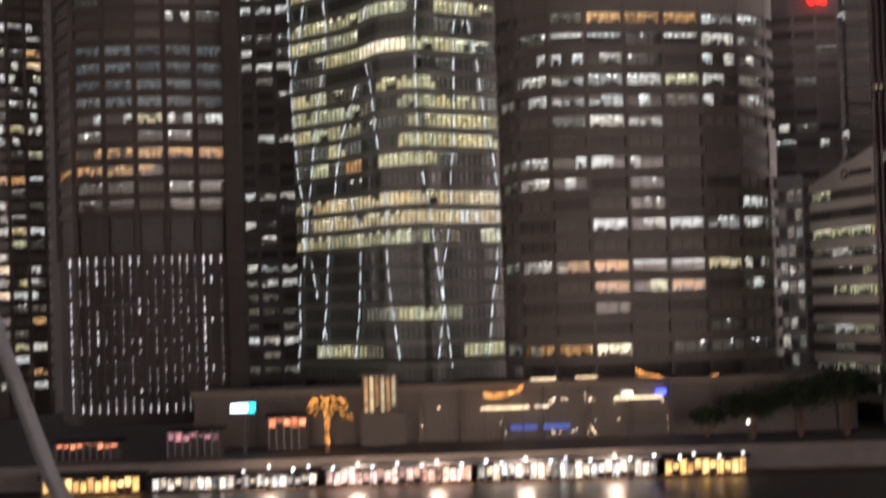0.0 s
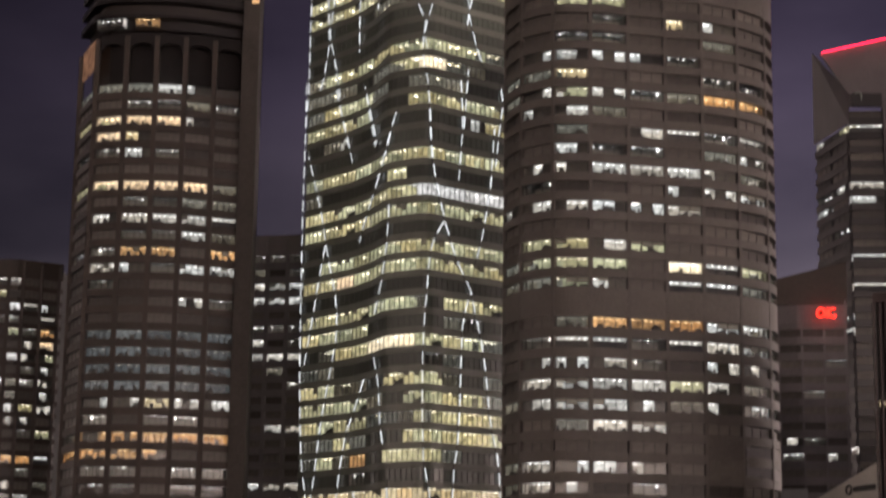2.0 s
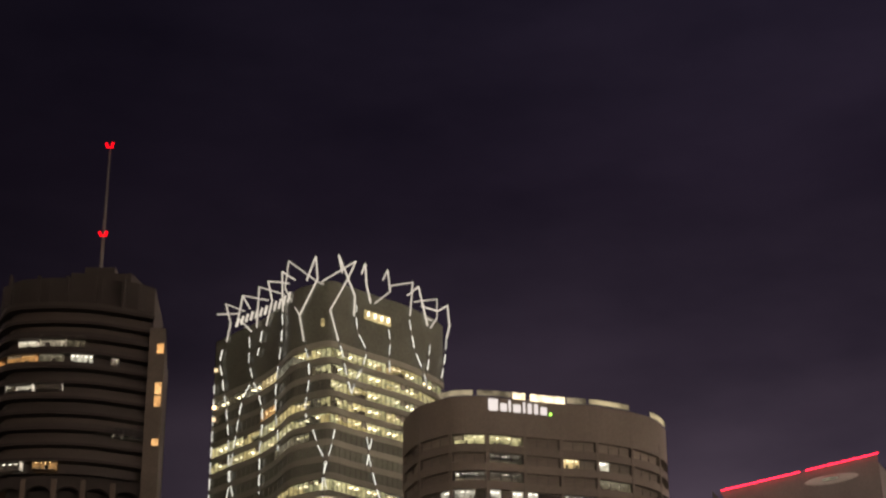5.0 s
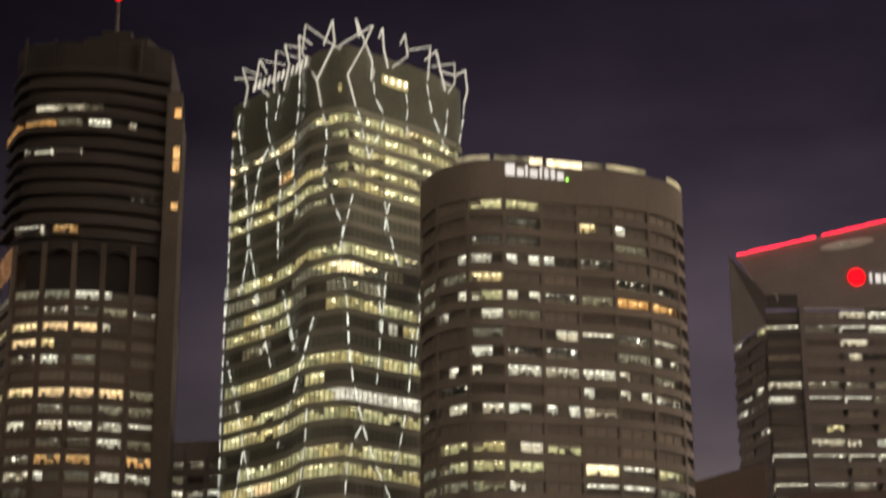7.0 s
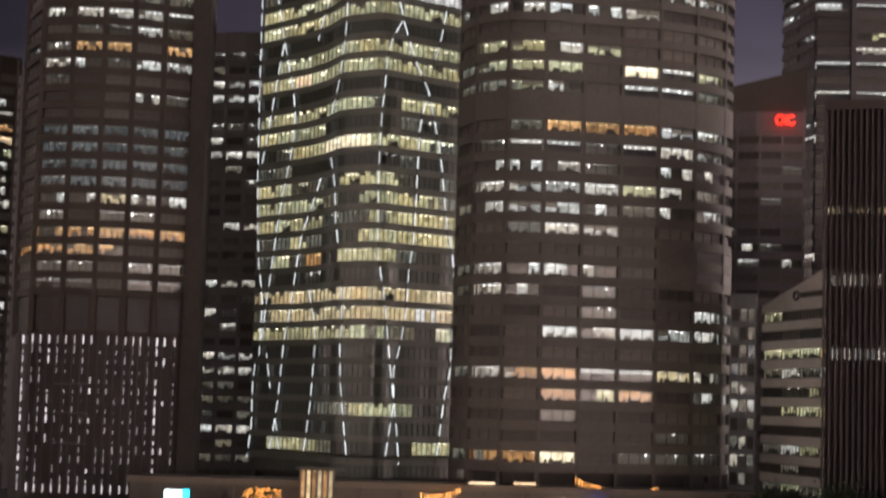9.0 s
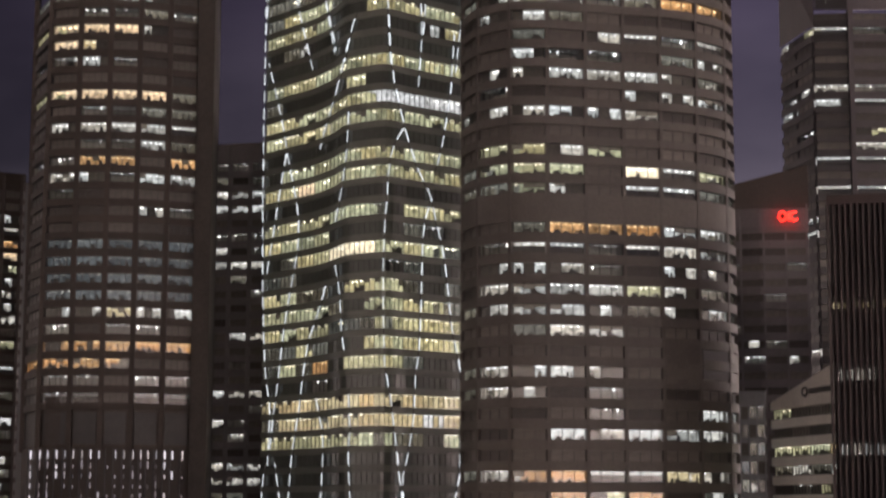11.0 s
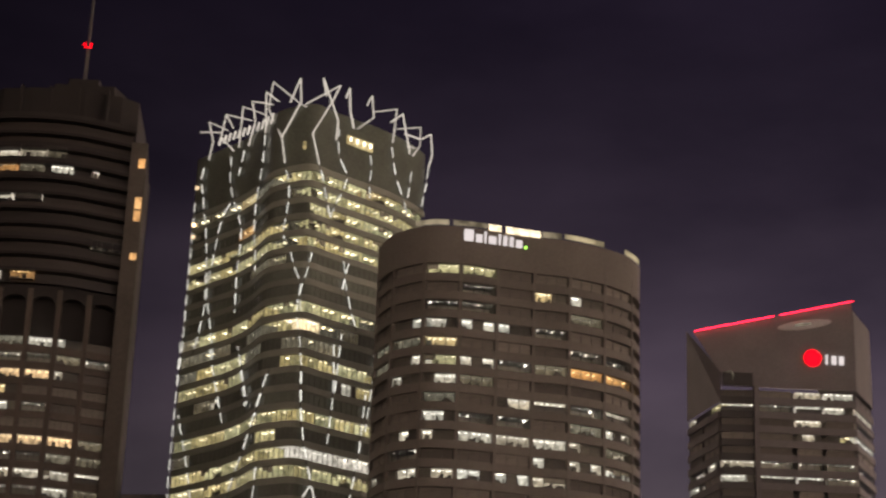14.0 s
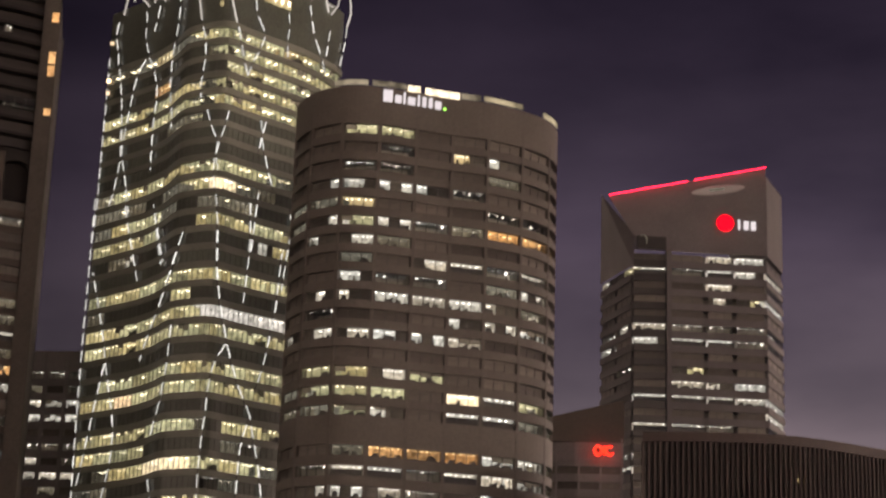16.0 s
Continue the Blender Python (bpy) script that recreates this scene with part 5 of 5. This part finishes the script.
string_lights((5.9, 309.2, 8.6), (12.4, 309.2, 9.6), 0.7, 12)
string_lights((32.4, 313, 11.6), (46.4, 313, 10.4), 1.2, 26)


def screen_sign():
    t = thing("advertising_screen", "bright white advertising screen with a cyan edge", "screen", (-34, 300, 0))
    inv = Matrix.Translation((34, -300, 0))
    bm = bmesh.new()
    box(bm, -36.6, -31.6, 300, 300.5, 6.7, 8.5)
    box(bm, -34.3, -33.9, 300.1, 300.4, 0, 6.7)
    under(part("cabinet", bm, DARK_METAL, t), inv)
    bm = bmesh.new()
    box(bm, -36.3, -33.4, 299.9, 299.97, 6.9, 8.3)
    under(part("display", bm, SCREEN, t, "white glowing display"), inv)
    bm = bmesh.new()
    box(bm, -33.3, -32.2, 299.9, 299.97, 6.9, 8.4)
    under(part("display_edge", bm, CYAN, t, "cyan glowing display"), inv)


screen_sign()


def palm(x, y, lit):
    """A palm with a wrapped trunk and arching fronds of many leaflets, hung with small lamps."""
    rnd = random.Random(int(x * 10))
    t = thing("palm_tree", "palm tree hung with orange fairy lights" if lit else "dark palm tree on the promenade", "tree", (x, y, 0), "promenade palms")
    top = Vector((x + 0.3, y, 7.8))
    bm = tube(bmesh.new(), [(x, y, -0.1), (x + 0.1, y, 1.6), (x + 0.15, y, 4.6), top], [0.42, 0.32, 0.28, 0.34], 10)
    inv = Matrix.Translation((-x, -y, 0))
    under(part("trunk", bm, BARK, t), inv)
    bm, lamps = bmesh.new(), bmesh.new()
    for k in range(34):
        yaw = rnd.uniform(0, 2 * math.pi)
        up = rnd.uniform(-0.1, 1.35)
        long = rnd.uniform(3.0, 4.6)
        last = top
        side = Vector((-math.sin(yaw), math.cos(yaw), 0))
        for s in range(1, 9):
            f = s / 8
            p = top + Vector((math.cos(yaw) * long * f * math.cos(up * 0.7), math.sin(yaw) * long * f * math.cos(up * 0.7), long * (math.sin(up) * f - 0.75 * f * f)))
            bar(bm, last, p, 0.06)
            for sg in (-1, 1):
                tip = p + side * sg * 0.75 * (1.1 - f * 0.6) + Vector((0, 0, -0.35))
                quad(bm, [last, p, tip, tip + (last - p) * 0.25])
            if lit and rnd.random() < 0.9:
                bmesh.ops.create_icosphere(lamps, subdivisions=1, radius=rnd.uniform(0.06, 0.12), matrix=Matrix.Translation(p + Vector((rnd.uniform(-.2, .2), -0.15, rnd.uniform(-0.3, 0.1)))))
            last = p
    under(part("crown", bm, LEAF, t), inv)
    if lit:
        for k in range(60):
            a = rnd.uniform(0, 2 * math.pi)
            z = rnd.uniform(1.0, 7.8)
            bmesh.ops.create_icosphere(lamps, subdivisions=1, radius=0.09, matrix=Matrix.Translation((x + 0.2 + 0.4 * math.cos(a), y - abs(0.4 * math.sin(a)), z)))
        under(part("fairy_lights", lamps, FAIRY, t, "many small orange fairy lights"), inv)
    else:
        lamps.free()


palm(-20.6, 300, True)


def broad_tree(x, y, high, wide, seed):
    rnd = random.Random(seed)
    t = thing("tree", "dark broad-crowned park tree on the bank", "tree", (x, y, 0), "bank trees")
    inv = Matrix.Translation((-x, -y, 0))
    bm = tube(bmesh.new(), [(x, y, -0.1), (x + 0.2, y, high * 0.3), (x, y, high * 0.55)], [0.5, 0.38, 0.25], 8)
    ends = []
    for k in range(7):
        a = 2 * math.pi * k / 7 + rnd.uniform(-0.3, 0.3)
        e = Vector((x + math.cos(a) * wide * 0.6, y + math.sin(a) * wide * 0.45, high * rnd.uniform(0.62, 0.88)))
        tube(bm, [(x + 0.1, y, high * 0.38), (x + (e.x - x) * 0.5, y + (e.y - y) * 0.5, high * 0.6), tuple(e)], [0.2, 0.13, 0.05], 6)
        ends.append(e)
    ends.append(Vector((x, y, high * 0.85)))
    under(part("trunk", bm, BARK, t), inv)
    bm = bmesh.new()
    for k in range(1500):
        c = rnd.choice(ends) + Vector((rnd.gauss(0, wide * 0.2), rnd.gauss(0, wide * 0.18), rnd.gauss(0, high * 0.09)))
        s = rnd.uniform(0.2, 0.45)
        u = Vector((rnd.uniform(-1, 1), rnd.uniform(-1, 1), rnd.uniform(-0.6, 0.6))).normalized()
        v = u.orthogonal().normalized()
        quad(bm, [c - u * s, c + v * s * 0.6, c + u * s, c - v * s * 0.6])
    under(part("crown", bm, LEAF, t), inv)


for x, y, high, wide, seed in ((50, 300, 7.5, 4.5, 1), (58, 301, 9.5, 5, 2), (65, 298, 11.5, 5, 3), (75, 292, 13.0, 6, 4), (84, 291.5, 12.0, 6, 5), (94, 291.5, 12.5, 6, 6), (43, 304, 5.0, 3, 7)):
    broad_tree(x, y, high, wide, seed)


def street_lamp(x, y, high, mat, label, z=0.0):
    t = thing("street_lamp", label, "lamp", (x, y, z), "promenade lamps")
    inv = Matrix.Translation((-x, -y, -z))
    high += z
    under(part("pole", tube(bmesh.new(), [(x, y, z - 0.05), (x, y, z + 0.5), (x, y, high)], [0.14, 0.09, 0.07], 8), DARK_METAL, t), inv)
    bm = bmesh.new()
    bmesh.ops.create_uvsphere(bm, u_segments=10, v_segments=7, radius=0.28, matrix=Matrix.Translation((x, y, high + 0.2)))
    under(part("globe", bm, mat, t, "glowing lamp globe"), inv)
    bm = bmesh.new()
    bmesh.ops.create_cone(bm, cap_ends=True, segments=10, radius1=0.32, radius2=0.06, depth=0.2, matrix=Matrix.Translation((x, y, high + 0.55)))
    under(part("cap", bm, DARK_METAL, t), inv)


street_lamp(48.0, 292.5, 3.0, LAMP["y"], "street lamp with a greenish white globe")


def kiosk(xa, xb, y, z, high, mat, roof, label, lit_low=0.35, wide=1.15):
    """A low riverside shop: posts, lit front between them, roof slab."""
    t = thing("riverside_shop", label, "shop", ((xa + xb) / 2, y + 3, z), "riverside shops")
    inv = Matrix.Translation((-(xa + xb) / 2, -y - 3, -z))
    bm = bmesh.new()
    box(bm, xa, xb, y + 0.6, y + 5.5, z, z + high)
    under(part("shop_body", bm, CORE, t), inv)
    bm = bmesh.new()
    box(bm, xa - 0.6, xb + 0.6, y - 0.8, y + 6, z + high, z + high + 0.35)
    under(part("shop_roof", bm, roof, t), inv)
    n = max(2, round((xb - xa) / wide))
    for k in range(n):
        a, b = xa + (xb - xa) * k / n, xa + (xb - xa) * (k + 1) / n
        bm = bmesh.new()
        box(bm, a + 0.1, b - 0.1, y + 0.4, y + 0.55, z + lit_low + stock.choice((0, 0, 0.3, 0.7)), z + high - stock.choice((0.2, 0.35, 0.7)))
        under(part("shop_front", bm, mat, t, "lit shop front"), inv)
        bm = bmesh.new()
        box(bm, a - 0.08, a + 0.08, y - 0.2, y + 0.3, z, z + high)
        under(part("shop_post", bm, METAL, t), inv)
    return t


stock = random.Random(31)
# boardwalk shelf at the water's edge
bm = bmesh.new()
box(bm, -90, 70, 276, 288.2, -4.6, -4.0 + 0.02)
tagged(new("boardwalk", mesh_of(bm, "boardwalk", TIMBER)), "low timber boardwalk along the river wall", "boardwalk", kind="structure")
for k in range(24):
    street_lamp(-32 + 3.3 * k + (k % 3) * 0.5, 278.6 + (k % 2), 2.9 + 0.35 * (k % 2), LAMP["w"], "low white promenade lamp", -3.98)
# warm point lights added above some promenade lamps to brighten the podium
for k in (1, 5, 9, 13, 17):
    lamp = bpy.data.lights.new("podium_fill", "POINT")
    lamp.energy, lamp.color, lamp.shadow_soft_size = 800, (1.0, 0.68, 0.46), 0.8
    new("podium_fill", lamp).location = (-32 + 3.3 * k + (k % 3) * 0.5, 278.6 + (k % 2), -3.98 + 3.9 + 0.35 * (k % 2))
kiosk(-63.5, -48.5, 281, -3.98, 2.6, AMBER, ROOFING, "amber-lit riverside restaurant under a dark roof")
kiosk(-46.5, -21, 281, -3.98, 2.2, SHOP, ROOFING, "pale-lit riverside shop under a dark roof")
kiosk(-19.5, 3.0, 281, -3.98, 2.8, PINK, METAL, "salmon-lit riverside bar under a grey roof")
kiosk(4.0, 31.8, 281, -3.98, 2.9, SHOP, METAL, "pale-lit riverside terminal with slim posts")
kiosk(33.0, 45.6, 281, -3.98, 2.6, AMBER, ROOFING, "amber-lit riverside cafe under a dark roof")
kiosk(-64.5, -54.5, 296, 0, 2.9, CORAL, ROOFING, "orange-lit pavilion under a dark roof", 1.9)
kiosk(-46.4, -38.0, 297, 0, 4.2, MAUVE, ROOFING, "pavilion with a dim mauve front", 2.6)
kiosk(-30.5, -24.2, 304, 0, 5.6, CORAL, ROOFING, "pavilion with a red glowing sign", 3.9)
